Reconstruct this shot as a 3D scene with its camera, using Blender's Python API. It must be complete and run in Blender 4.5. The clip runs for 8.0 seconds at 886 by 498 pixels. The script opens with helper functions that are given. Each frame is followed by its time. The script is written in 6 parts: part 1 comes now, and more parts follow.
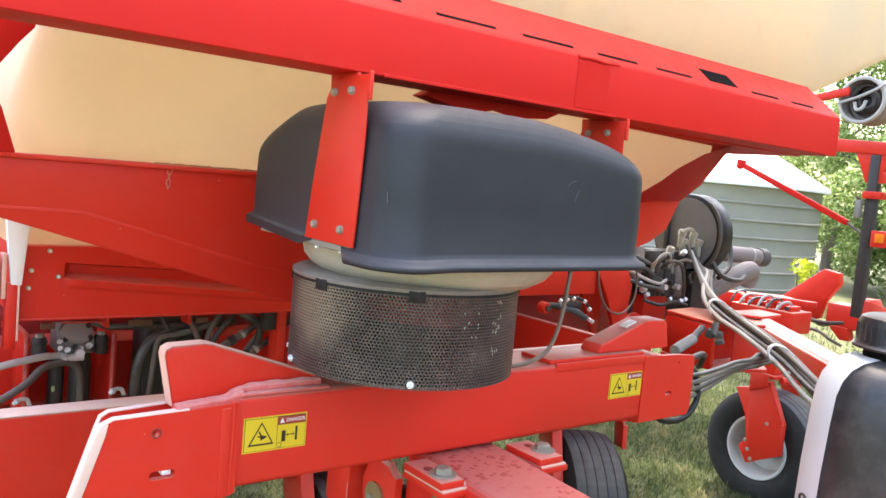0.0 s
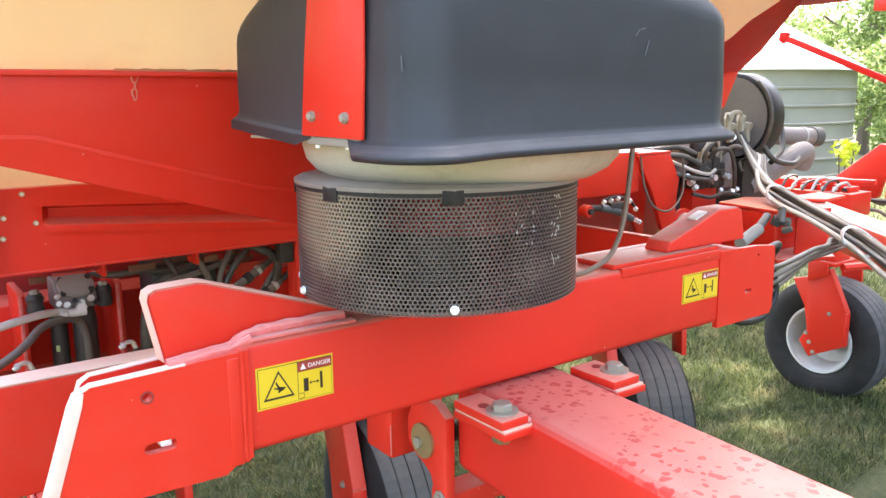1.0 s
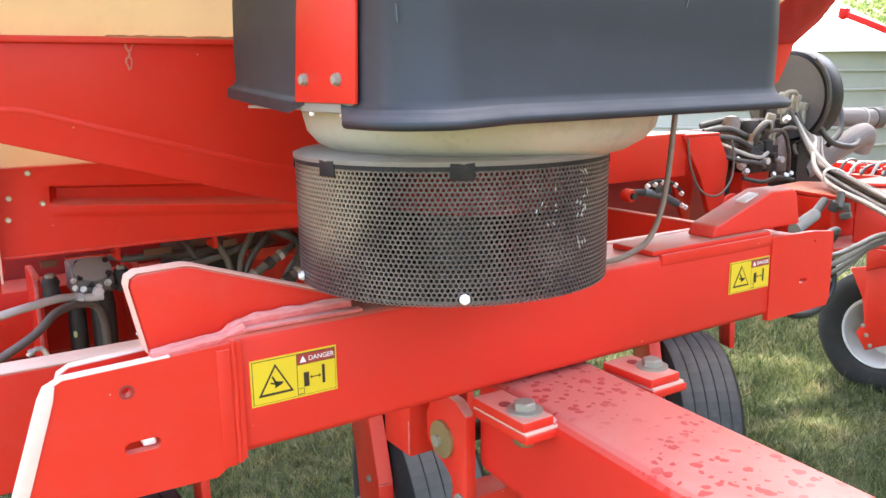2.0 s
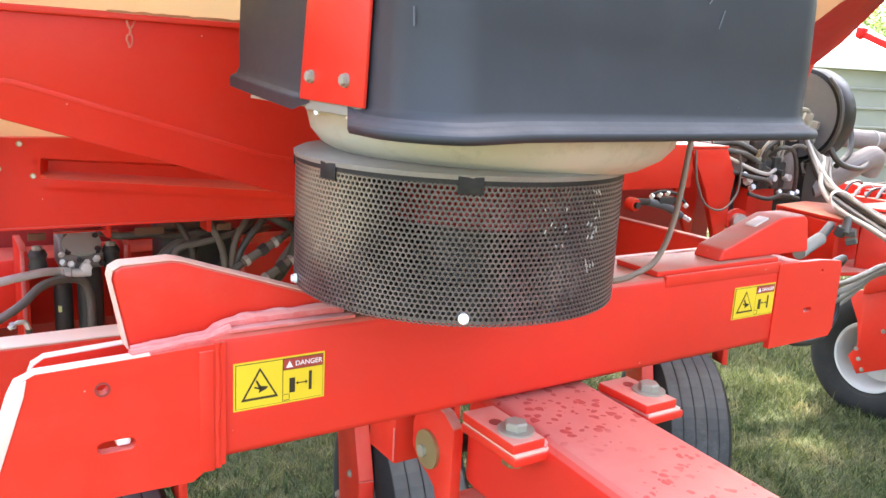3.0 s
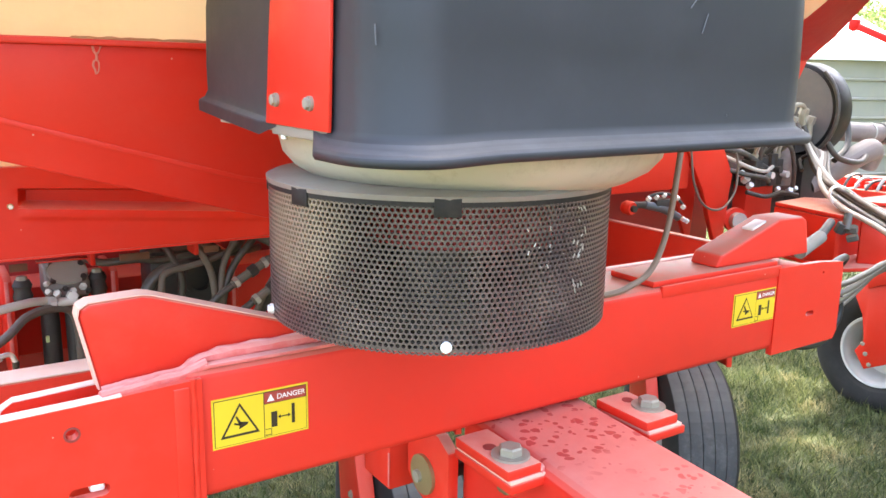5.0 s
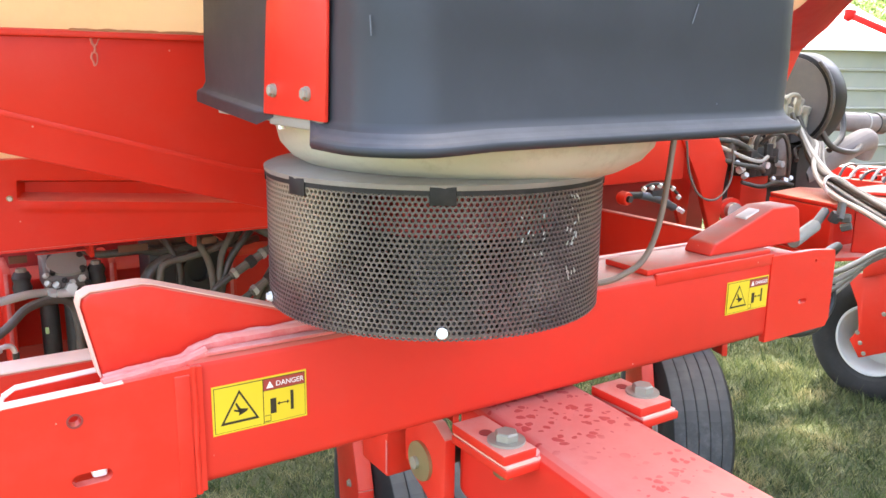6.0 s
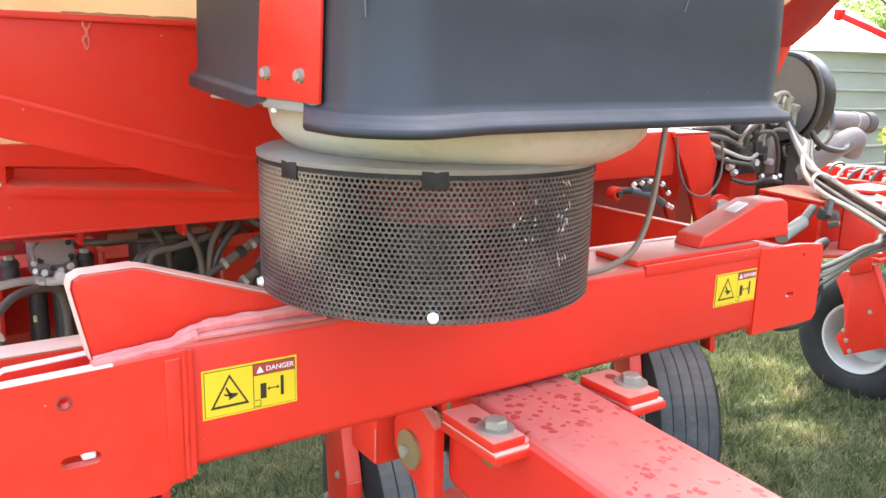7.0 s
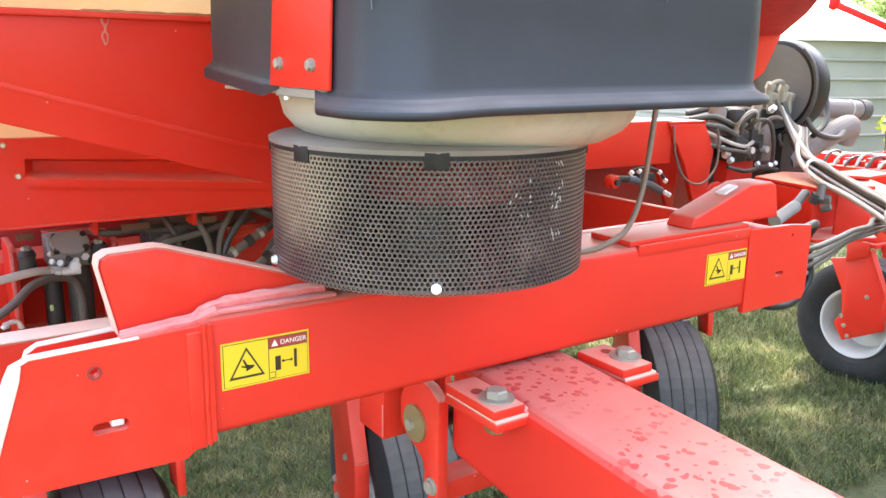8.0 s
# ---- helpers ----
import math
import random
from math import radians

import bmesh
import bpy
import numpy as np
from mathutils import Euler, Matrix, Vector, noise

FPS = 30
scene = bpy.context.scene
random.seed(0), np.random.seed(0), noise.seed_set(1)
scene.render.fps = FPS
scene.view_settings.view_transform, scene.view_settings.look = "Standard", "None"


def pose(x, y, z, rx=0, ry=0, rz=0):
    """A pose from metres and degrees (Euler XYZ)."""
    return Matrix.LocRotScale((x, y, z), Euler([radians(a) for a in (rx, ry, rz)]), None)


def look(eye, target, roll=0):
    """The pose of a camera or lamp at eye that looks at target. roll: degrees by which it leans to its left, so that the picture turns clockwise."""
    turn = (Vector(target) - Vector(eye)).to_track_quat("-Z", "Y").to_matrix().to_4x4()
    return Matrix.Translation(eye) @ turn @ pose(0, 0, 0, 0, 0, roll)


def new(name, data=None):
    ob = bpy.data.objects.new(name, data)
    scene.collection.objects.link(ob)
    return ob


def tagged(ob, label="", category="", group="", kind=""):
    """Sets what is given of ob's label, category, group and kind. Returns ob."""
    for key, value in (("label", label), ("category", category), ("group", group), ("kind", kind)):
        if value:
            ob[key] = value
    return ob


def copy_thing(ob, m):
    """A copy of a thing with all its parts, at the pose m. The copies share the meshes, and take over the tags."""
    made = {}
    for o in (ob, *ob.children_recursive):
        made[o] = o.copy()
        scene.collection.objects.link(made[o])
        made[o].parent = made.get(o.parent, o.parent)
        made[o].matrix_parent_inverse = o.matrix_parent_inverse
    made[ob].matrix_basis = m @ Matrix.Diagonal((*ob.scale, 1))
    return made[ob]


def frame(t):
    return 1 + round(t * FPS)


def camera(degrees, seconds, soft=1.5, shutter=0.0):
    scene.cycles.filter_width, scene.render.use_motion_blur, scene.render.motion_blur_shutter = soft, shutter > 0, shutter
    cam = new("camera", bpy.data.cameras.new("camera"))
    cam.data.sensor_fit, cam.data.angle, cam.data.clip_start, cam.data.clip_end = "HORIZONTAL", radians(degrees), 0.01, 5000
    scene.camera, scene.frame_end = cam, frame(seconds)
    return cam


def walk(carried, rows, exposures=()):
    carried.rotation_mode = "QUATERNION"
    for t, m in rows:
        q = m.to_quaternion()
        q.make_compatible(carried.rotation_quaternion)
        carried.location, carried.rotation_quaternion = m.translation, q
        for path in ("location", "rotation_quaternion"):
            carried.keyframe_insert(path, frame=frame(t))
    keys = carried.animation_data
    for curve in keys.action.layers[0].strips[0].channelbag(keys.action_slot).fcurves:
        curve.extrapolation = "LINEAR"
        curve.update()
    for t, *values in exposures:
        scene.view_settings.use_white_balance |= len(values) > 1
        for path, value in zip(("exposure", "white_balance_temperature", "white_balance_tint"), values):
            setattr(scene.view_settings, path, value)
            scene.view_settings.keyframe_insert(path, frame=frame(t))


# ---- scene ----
cam = camera(57.7, 8.0)
PATH = [
    (0, (-0.576, -1.242, 1.763), (0.65, 0.328, 1.589), 5.1),
    (0.5, (-0.492, -1.085, 1.727), (0.662, 0.525, 1.453), 0.8),
    (1, (-0.421, -1.013, 1.694), (0.744, 0.57, 1.326), -0.6),
    (1.5, (-0.39, -0.978, 1.683), (0.811, 0.573, 1.289), 0.2),
    (2, (-0.321, -0.945, 1.665), (0.748, 0.698, 1.268), -0.9),
    (2.2, (-0.301, -0.938, 1.66), (0.746, 0.721, 1.27), 2.5),
    (3.3, (-0.3, -0.885, 1.69), (0.789, 0.736, 1.257), 2.8),
    (3.5, (-0.297, -0.877, 1.689), (0.791, 0.747, 1.265), 1.9),
    (4, (-0.283, -0.871, 1.694), (0.788, 0.765, 1.272), 1.4),
    (4.5, (-0.263, -0.873, 1.693), (0.802, 0.77, 1.285), 1.1),
    (5, (-0.257, -0.876, 1.696), (0.815, 0.761, 1.284), 1.0),
    (6.5, (-0.267, -0.893, 1.691), (0.808, 0.736, 1.253), 0.8),
    (7, (-0.268, -0.893, 1.683), (0.828, 0.721, 1.245), 1.5),
    (7.5, (-0.27, -0.9, 1.681), (0.839, 0.7, 1.222), 1.0),
    (8, (-0.305, -0.949, 1.677), (0.785, 0.666, 1.226), 0.8),
]
EXPOSURES = [(0.0, 3.21, 7050, 12), (0.6, 3.44, 7050, 12), (1.2, 3.62, 7050, 12), (1.6, 3.62, 7050, 12), (2.0, 3.58, 7050, 12), (2.4, 3.65, 7050, 12), (3.5, 3.79, 7050, 12), (8.0, 3.80, 7050, 12)]
walk(cam, [(t, look(eye, target, roll)) for t, eye, target, roll in PATH], EXPOSURES)

# ---- world and sun ----
SUN_FROM = Vector((0.38, 0.27, 0.90)).normalized()
world = bpy.data.worlds.new("sky")
scene.world = world
world.use_nodes = True
wn = world.node_tree.nodes
sky = wn.new("ShaderNodeTexSky")
sky.sky_type, sky.sun_disc = "NISHITA", False
sky.sun_elevation = math.asin(SUN_FROM.z)
sky.sun_rotation = math.atan2(SUN_FROM.x, SUN_FROM.y)
sky.air_density, sky.dust_density, sky.ozone_density = 1.0, 4.0, 1.0
world.node_tree.links.new(sky.outputs[0], wn["Background"].inputs[0])
wn["Background"].inputs[1].default_value = 0.15
sun_data = bpy.data.lights.new("sun", "SUN")
sun_data.energy, sun_data.angle, sun_data.color = 2.0, radians(1.5), (1.0, 0.94, 0.84)
sun = new("sun", sun_data)
sun.matrix_world = look(SUN_FROM * 20, (0, 0, 0))


# ---- materials ----
def nodes_of(name):
    m = bpy.data.materials.new(name)
    m.use_nodes = True
    t = m.node_tree
    return m, t, t.nodes["Principled BSDF"]


def noise_node(t, scale, detail=4.0, rough=0.55, coords=None):
    n = t.nodes.new("ShaderNodeTexNoise")
    n.inputs["Scale"].default_value = scale
    n.inputs["Detail"].default_value = detail
    n.inputs["Roughness"].default_value = rough
    if coords is None:
        coords = t.nodes.new("ShaderNodeNewGeometry").outputs["Position"]
    t.links.new(coords, n.inputs["Vector"])
    return n.outputs["Fac"]


def ramp_node(t, value, stops):
    r = t.nodes.new("ShaderNodeValToRGB")
    while len(r.color_ramp.elements) < len(stops):
        r.color_ramp.elements.new(0.5)
    for e, (p, c) in zip(r.color_ramp.elements, stops):
        e.position = p
        e.color = (*c, 1) if len(c) == 3 else c
    t.links.new(value, r.inputs["Fac"])
    return r.outputs["Color"]


def mix_node(t, fac, a, b, mode="MIX"):
    n = t.nodes.new("ShaderNodeMix")
    n.data_type, n.blend_type = "RGBA", mode
    for socket, v in ((n.inputs[0], fac), (n.inputs[6], a), (n.inputs[7], b)):
        if isinstance(v, bpy.types.NodeSocket):
            t.links.new(v, socket)
        elif isinstance(v, (int, float)):
            socket.default_value = v
        else:
            socket.default_value = (*v, 1)
    return n.outputs[2]


def math_node(t, op, a, b=0.0, clamp=True):
    n = t.nodes.new("ShaderNodeMath")
    n.operation, n.use_clamp = op, clamp
    for socket, v in zip(n.inputs, (a, b)):
        if isinstance(v, bpy.types.NodeSocket):
            t.links.new(v, socket)
        else:
            socket.default_value = v
    return n.outputs[0]


def bump_node(t, p, height, strength, distance):
    b = t.nodes.new("ShaderNodeBump")
    b.inputs["Strength"].default_value, b.inputs["Distance"].default_value = strength, distance
    t.links.new(height, b.inputs["Height"])
    t.links.new(b.outputs[0], p.inputs["Normal"])


def up_facing(t, low, high):
    """1 on faces that lie flat, where dust settles; 0 on upright ones."""
    g = t.nodes.new("ShaderNodeNewGeometry")
    s = t.nodes.new("ShaderNodeSeparateXYZ")
    t.links.new(g.outputs["True Normal"], s.inputs[0])
    r = t.nodes.new("ShaderNodeMapRange")
    r.inputs["From Min"].default_value, r.inputs["From Max"].default_value = low, high
    t.links.new(s.outputs["Z"], r.inputs["Value"])
    return r.outputs[0]


def plain(name, color, rough=0.5, metal=0.0, vary=0.25, scale=30.0, bump=0.0, dust=0.0, dust_color=(0.42, 0.33, 0.26), spec=0.5, coat=0.0, film=0.1, chips=0.0):
    """Paint, plastic, rubber or metal: two scales of variation, settled dust, fine relief."""
    m, t, p = nodes_of(name)
    n1 = noise_node(t, scale * 0.12, 5)
    n2 = noise_node(t, scale, 6, 0.7)
    dark = tuple(c * (1 - vary) for c in color)
    light = tuple(min(1, c * (1 + vary * 0.6) + 0.004) for c in color)
    col = mix_node(t, n1, dark, light)
    col = mix_node(t, math_node(t, "MULTIPLY", n2, vary * 0.6), col, light)
    if dust > 0:
        up = up_facing(t, 0.35, 0.95)
        patch = ramp_node(t, noise_node(t, 9.0, 6, 0.65), [(0.25, (0.35,) * 3), (0.7, (1, 1, 1))])
        fac = math_node(t, "MULTIPLY", math_node(t, "MULTIPLY", up, dust), patch)
        film = math_node(t, "MULTIPLY", ramp_node(t, n2, [(0.45, (0, 0, 0)), (0.8, (1, 1, 1))]), film)
        col = mix_node(t, math_node(t, "MAXIMUM", fac, film), col, dust_color)
    if chips > 0:
        v = t.nodes.new("ShaderNodeTexVoronoi")
        v.inputs["Scale"].default_value = 48
        t.links.new(t.nodes.new("ShaderNodeNewGeometry").outputs["Position"], v.inputs["Vector"])
        sep = t.nodes.new("ShaderNodeSeparateColor")
        t.links.new(v.outputs["Color"], sep.inputs[0])
        rare = math_node(t, "GREATER_THAN", sep.outputs[0], 0.93)
        near = math_node(t, "LESS_THAN", v.outputs["Distance"], math_node(t, "MULTIPLY", sep.outputs[1], 0.085))
        col = mix_node(t, math_node(t, "MULTIPLY", math_node(t, "MULTIPLY", rare, near), chips), col, (0.66, 0.40, 0.34))
    t.links.new(col, p.inputs["Base Color"])
    rr = t.nodes.new("ShaderNodeMapRange")
    rr.inputs["To Min"].default_value, rr.inputs["To Max"].default_value = max(0.05, rough - 0.1), min(1, rough + 0.12)
    t.links.new(n2, rr.inputs["Value"])
    t.links.new(rr.outputs[0], p.inputs["Roughness"])
    p.inputs["Metallic"].default_value = metal
    p.inputs["Specular IOR Level"].default_value = spec
    p.inputs["Coat Weight"].default_value = coat
    p.inputs["Coat Roughness"].default_value = 0.2
    if bump:
        bump_node(t, p, n2, bump, 0.002)
    return m


RED = (0.66, 0.027, 0.0120)
M_RED = plain("red_paint", RED, 0.40, vary=0.12, scale=22, bump=0.04, dust=0.45, dust_color=(0.66, 0.34, 0.27), spec=0.3, film=0.03, chips=0.55)
M_RED_DUSTY = plain("dusty_red_paint", RED, 0.45, vary=0.14, scale=22, bump=0.05, dust=0.9, dust_color=(0.62, 0.40, 0.31), spec=0.3, film=0.04, chips=0.55)
M_BEAM = plain("beam_red_paint", RED, 0.56, vary=0.14, scale=22, bump=0.05, dust=0.95, dust_color=(0.29, 0.18, 0.13), spec=0.3, film=0.04, chips=0.55)
# Pale tone of plate edges and of the side beam's painted sunlit top.
M_PALE = plain("pale_edge_tone", (0.78, 0.60, 0.50), 0.6, vary=0.2, scale=40, bump=0.1)
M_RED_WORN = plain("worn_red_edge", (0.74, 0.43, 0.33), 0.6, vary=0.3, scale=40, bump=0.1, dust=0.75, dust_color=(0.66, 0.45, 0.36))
M_WELD = plain("painted_weld", (0.64, 0.12, 0.10), 0.55, vary=0.3, scale=60, bump=0.5, dust=0.85, dust_color=(0.74, 0.44, 0.38), film=0.3)
M_BLACK = plain("black_plastic", (0.0115, 0.0115, 0.0125), 0.42, vary=0.25, scale=35, bump=0.03, dust=0.0, film=0.02, spec=0.3)
# Tint on up-facing lip: dust plus its sky highlight put into the colour.
M_HOOD = plain("dark_grey_moulded_plastic", (0.0190, 0.0198, 0.0228), 0.50, vary=0.22, scale=26, bump=0.05, dust=0.6, dust_color=(0.120, 0.123, 0.132), film=0.06, spec=0.36)
M_VOID = plain("dark_opening", (0.006, 0.005, 0.005), 0.9, spec=0.05)
# Red paint darkened to stand in for the shade inside the machine.
M_RED_SHADED = plain("shade_darkened_red", (0.30, 0.016, 0.012), 0.55, vary=0.65, scale=9, bump=0.2)
M_RAIL = plain("rail_red_paint", (0.60, 0.014, 0.009), 0.5, vary=0.12, scale=22, bump=0.04, dust=0.16, dust_color=(0.55, 0.2, 0.16), spec=0.15, film=0.03, chips=0.5)
M_SCREEN = plain("black_perforated_steel", (0.046, 0.029, 0.027), 0.36, vary=0.6, scale=14, dust=0.9, dust_color=(0.37, 0.26, 0.20), film=0.25, bump=0.3, spec=0.6)


def add_pale_patch(m, centre, reach, color, most):
    """A smudge of another colour with an uneven edge round a place on the thing."""
    t = m.node_tree
    p = t.nodes["Principled BSDF"]
    col = p.inputs["Base Color"].links[0].from_socket
    far = t.nodes.new("ShaderNodeVectorMath")
    far.operation = "DISTANCE"
    t.links.new(t.nodes.new("ShaderNodeNewGeometry").outputs["Position"], far.inputs[0])
    far.inputs[1].default_value = centre
    near = math_node(t, "SUBTRACT", 1.0, math_node(t, "DIVIDE", far.outputs["Value"], reach))
    patch = ramp_node(t, math_node(t, "MULTIPLY", near, math_node(t, "ADD", noise_node(t, 22, 4), 0.35)), [(0.10, (0, 0, 0)), (0.55, (1, 1, 1))])
    t.links.new(mix_node(t, math_node(t, "MULTIPLY", patch, most), col, color), p.inputs["Base Color"])


# Dusty beige patch that also puts the screen's left glow into the colour.
add_pale_patch(M_SCREEN, (0.072, -0.085, 1.540), 0.105, (0.40, 0.31, 0.20), 0.42)
M_RUBBER = plain("tyre_rubber", (0.017, 0.0165, 0.0165), 0.7, vary=0.4, scale=14, bump=0.4, dust=0.4, dust_color=(0.16, 0.15, 0.14), film=0.10, spec=0.25)
M_TREAD = plain("worn_dusty_tread", (0.062, 0.061, 0.062), 0.8, vary=0.35, scale=18, bump=0.6, dust=0.7, dust_color=(0.25, 0.24, 0.225), film=0.35, spec=0.25)
M_HOSE = plain("hose_rubber", (0.044, 0.036, 0.030), 0.40, vary=0.35, scale=30, dust=0.6, dust_color=(0.30, 0.26, 0.22), film=0.2)
# Raised tone stands in for sun that the motor's hose does not get.
M_HOSE_LIGHT = plain("sunlit_tone_hose", (0.66, 0.61, 0.53), 0.36, vary=0.4, scale=30, dust=0.5, dust_color=(0.74, 0.70, 0.62))
M_HOSE_PALE = plain("pale_dusty_hose", (0.40, 0.375, 0.335), 0.42, vary=0.4, scale=30, dust=0.5, dust_color=(0.66, 0.64, 0.58))
M_HOSE_GREY = plain("dusty_hose_rubber", (0.120, 0.098, 0.078), 0.6, vary=0.3, scale=30, dust=0.5, dust_color=(0.45, 0.4, 0.34))
M_ZINC = plain("zinc_plated_steel", (0.33, 0.30, 0.235), 0.55, metal=0.35, vary=0.35, scale=90, bump=0.2)
M_WHITE_BOLT = plain("bright_bolt_head", (0.85, 0.85, 0.84), 0.35, metal=0.4, vary=0.1, scale=60)
M_BRASS = plain("yellow_zinc_washer", (0.38, 0.30, 0.155), 0.42, metal=0.7, vary=0.4, scale=60, bump=0.2)
M_STEEL = plain("grey_cast_metal", (0.55, 0.54, 0.50), 0.45, metal=0.6, vary=0.35, scale=40, bump=0.15, dust=0.3)
M_CHROME = plain("bright_cast_metal", (0.78, 0.78, 0.77), 0.32, metal=0.45, vary=0.5, scale=40, bump=0.3)
M_CAST = plain("pale_cast_housing", (0.76, 0.74, 0.68), 0.42, metal=0.25, vary=0.55, scale=45, bump=0.5, dust=0.3, film=0.25, dust_color=(0.30, 0.26, 0.21))
M_LID = plain("grey_dusty_lid", (0.19, 0.158, 0.132), 0.5, vary=0.4, scale=20, dust=0.5, dust_color=(0.42, 0.38, 0.33), film=0.2)
M_COVER = plain("dusty_cast_cover", (0.36, 0.33, 0.28), 0.42, vary=0.45, scale=40, bump=0.3, dust=0.5, dust_color=(0.52, 0.47, 0.40), film=0.25)
M_CYL = plain("dusty_dark_cylinder", (0.10, 0.088, 0.075), 0.55, vary=0.5, scale=30, bump=0.2)
M_BARREL = plain("dusty_pale_barrel", (0.25, 0.23, 0.20), 0.6, vary=0.6, scale=35, bump=0.3, dust=0.4, film=0.3, dust_color=(0.20, 0.16, 0.12))
M_JUG = plain("worn_black_plastic", (0.016, 0.016, 0.017), 0.36, vary=0.4, scale=16, bump=0.12, dust=0.35, dust_color=(0.20, 0.18, 0.16), film=0.22, spec=0.45)
M_DARK = plain("dark_grease_steel", (0.026, 0.022, 0.020), 0.55, vary=0.4, scale=30, bump=0.1, dust=0.2, dust_color=(0.25, 0.19, 0.15))
M_RIM = plain("white_wheel_rim", (0.52, 0.52, 0.50), 0.5, vary=0.12, scale=25, dust=0.2)
M_YELLOW = plain("yellow_decal", (0.72, 0.50, 0.025), 0.35, vary=0.05, scale=40)
M_MAROON = plain("red_brown_decal_header", (0.36, 0.045, 0.03), 0.4, vary=0.1, scale=40)
M_INK = plain("black_decal_ink", (0.03, 0.022, 0.01), 0.45, vary=0.1, scale=40)
M_WHITE_INK = plain("white_decal_ink", (0.82, 0.8, 0.76), 0.45, vary=0.05, scale=40)
M_STRAP = plain("white_webbing", (0.88, 0.88, 0.86), 0.7, vary=0.08, scale=120, bump=0.2)
M_GALV = plain("galvanised_bin_steel", (0.34, 0.335, 0.305), 0.55, metal=0.1, vary=0.4, scale=5, bump=0.05, dust=0.5, film=0.25)
M_DUCT = plain("dusty_brown_duct", (0.20, 0.155, 0.14), 0.6, vary=0.5, scale=14, bump=0.2, dust=0.6, dust_color=(0.46, 0.41, 0.35), film=0.3)
M_DISC = plain("grey_plastic_face", (0.13, 0.13, 0.132), 0.5, vary=0.2, scale=20, dust=0.1, film=0.1)
M_RUST = plain("rust_stain", (0.14, 0.060, 0.030), 0.8, vary=0.5, scale=40, bump=0.2)
M_ROOF = plain("white_bin_roof", (0.86, 0.87, 0.88), 0.5, vary=0.06, scale=4)
M_ORANGE = plain("orange_reflector", (0.85, 0.22, 0.01), 0.3, vary=0.05)
M_YARROW = plain("yellow_leaf", (0.55, 0.60, 0.04), 0.6, vary=0.3, scale=12)


def make_tank_material():
    m, t, p = nodes_of("cream_polyethylene")
    n1 = noise_node(t, 1.6, 4)
    n2 = noise_node(t, 45, 6, 0.7)
    col = mix_node(t, n1, (0.71, 0.575, 0.385), (0.79, 0.66, 0.46))
    grey = ramp_node(t, noise_node(t, 2.6, 5, 0.6), [(0.42, (0, 0, 0)), (0.66, (1, 1, 1))])
    col = mix_node(t, math_node(t, "MULTIPLY", grey, 0.55), col, (0.62, 0.56, 0.47))
    stain = ramp_node(t, noise_node(t, 7, 7, 0.7), [(0.55, (0, 0, 0)), (0.85, (1, 1, 1))])
    col = mix_node(t, math_node(t, "MULTIPLY", stain, 0.3), col, (0.45, 0.28, 0.12))
    t.links.new(col, p.inputs["Base Color"])
    p.inputs["Roughness"].default_value = 0.5
    bump_node(t, p, n2, 0.08, 0.003)
    tr = t.nodes.new("ShaderNodeBsdfTranslucent")
    t.links.new(mix_node(t, 0.4, col, (0.90, 0.82, 0.66)), tr.inputs["Color"])
    mx = t.nodes.new("ShaderNodeMixShader")
    mx.inputs[0].default_value = 0.30
    t.links.new(p.outputs[0], mx.inputs[1])
    t.links.new(tr.outputs[0], mx.inputs[2])
    t.links.new(mx.outputs[0], t.nodes["Material Output"].inputs["Surface"])
    return m


def make_pan_material():
    m, t, p = nodes_of("milky_fan_casing")
    n1 = noise_node(t, 5, 5)
    n2 = noise_node(t, 60, 6, 0.7)
    col = mix_node(t, n1, (0.36, 0.335, 0.265), (0.50, 0.475, 0.40))
    streak = ramp_node(t, noise_node(t, 22, 6, 0.7), [(0.52, (0, 0, 0)), (0.72, (1, 1, 1))])
    col = mix_node(t, math_node(t, "MULTIPLY", streak, 0.5), col, (0.24, 0.20, 0.15))
    t.links.new(col, p.inputs["Base Color"])
    p.inputs["Roughness"].default_value = 0.48
    bump_node(t, p, n2, 0.06, 0.002)
    return m


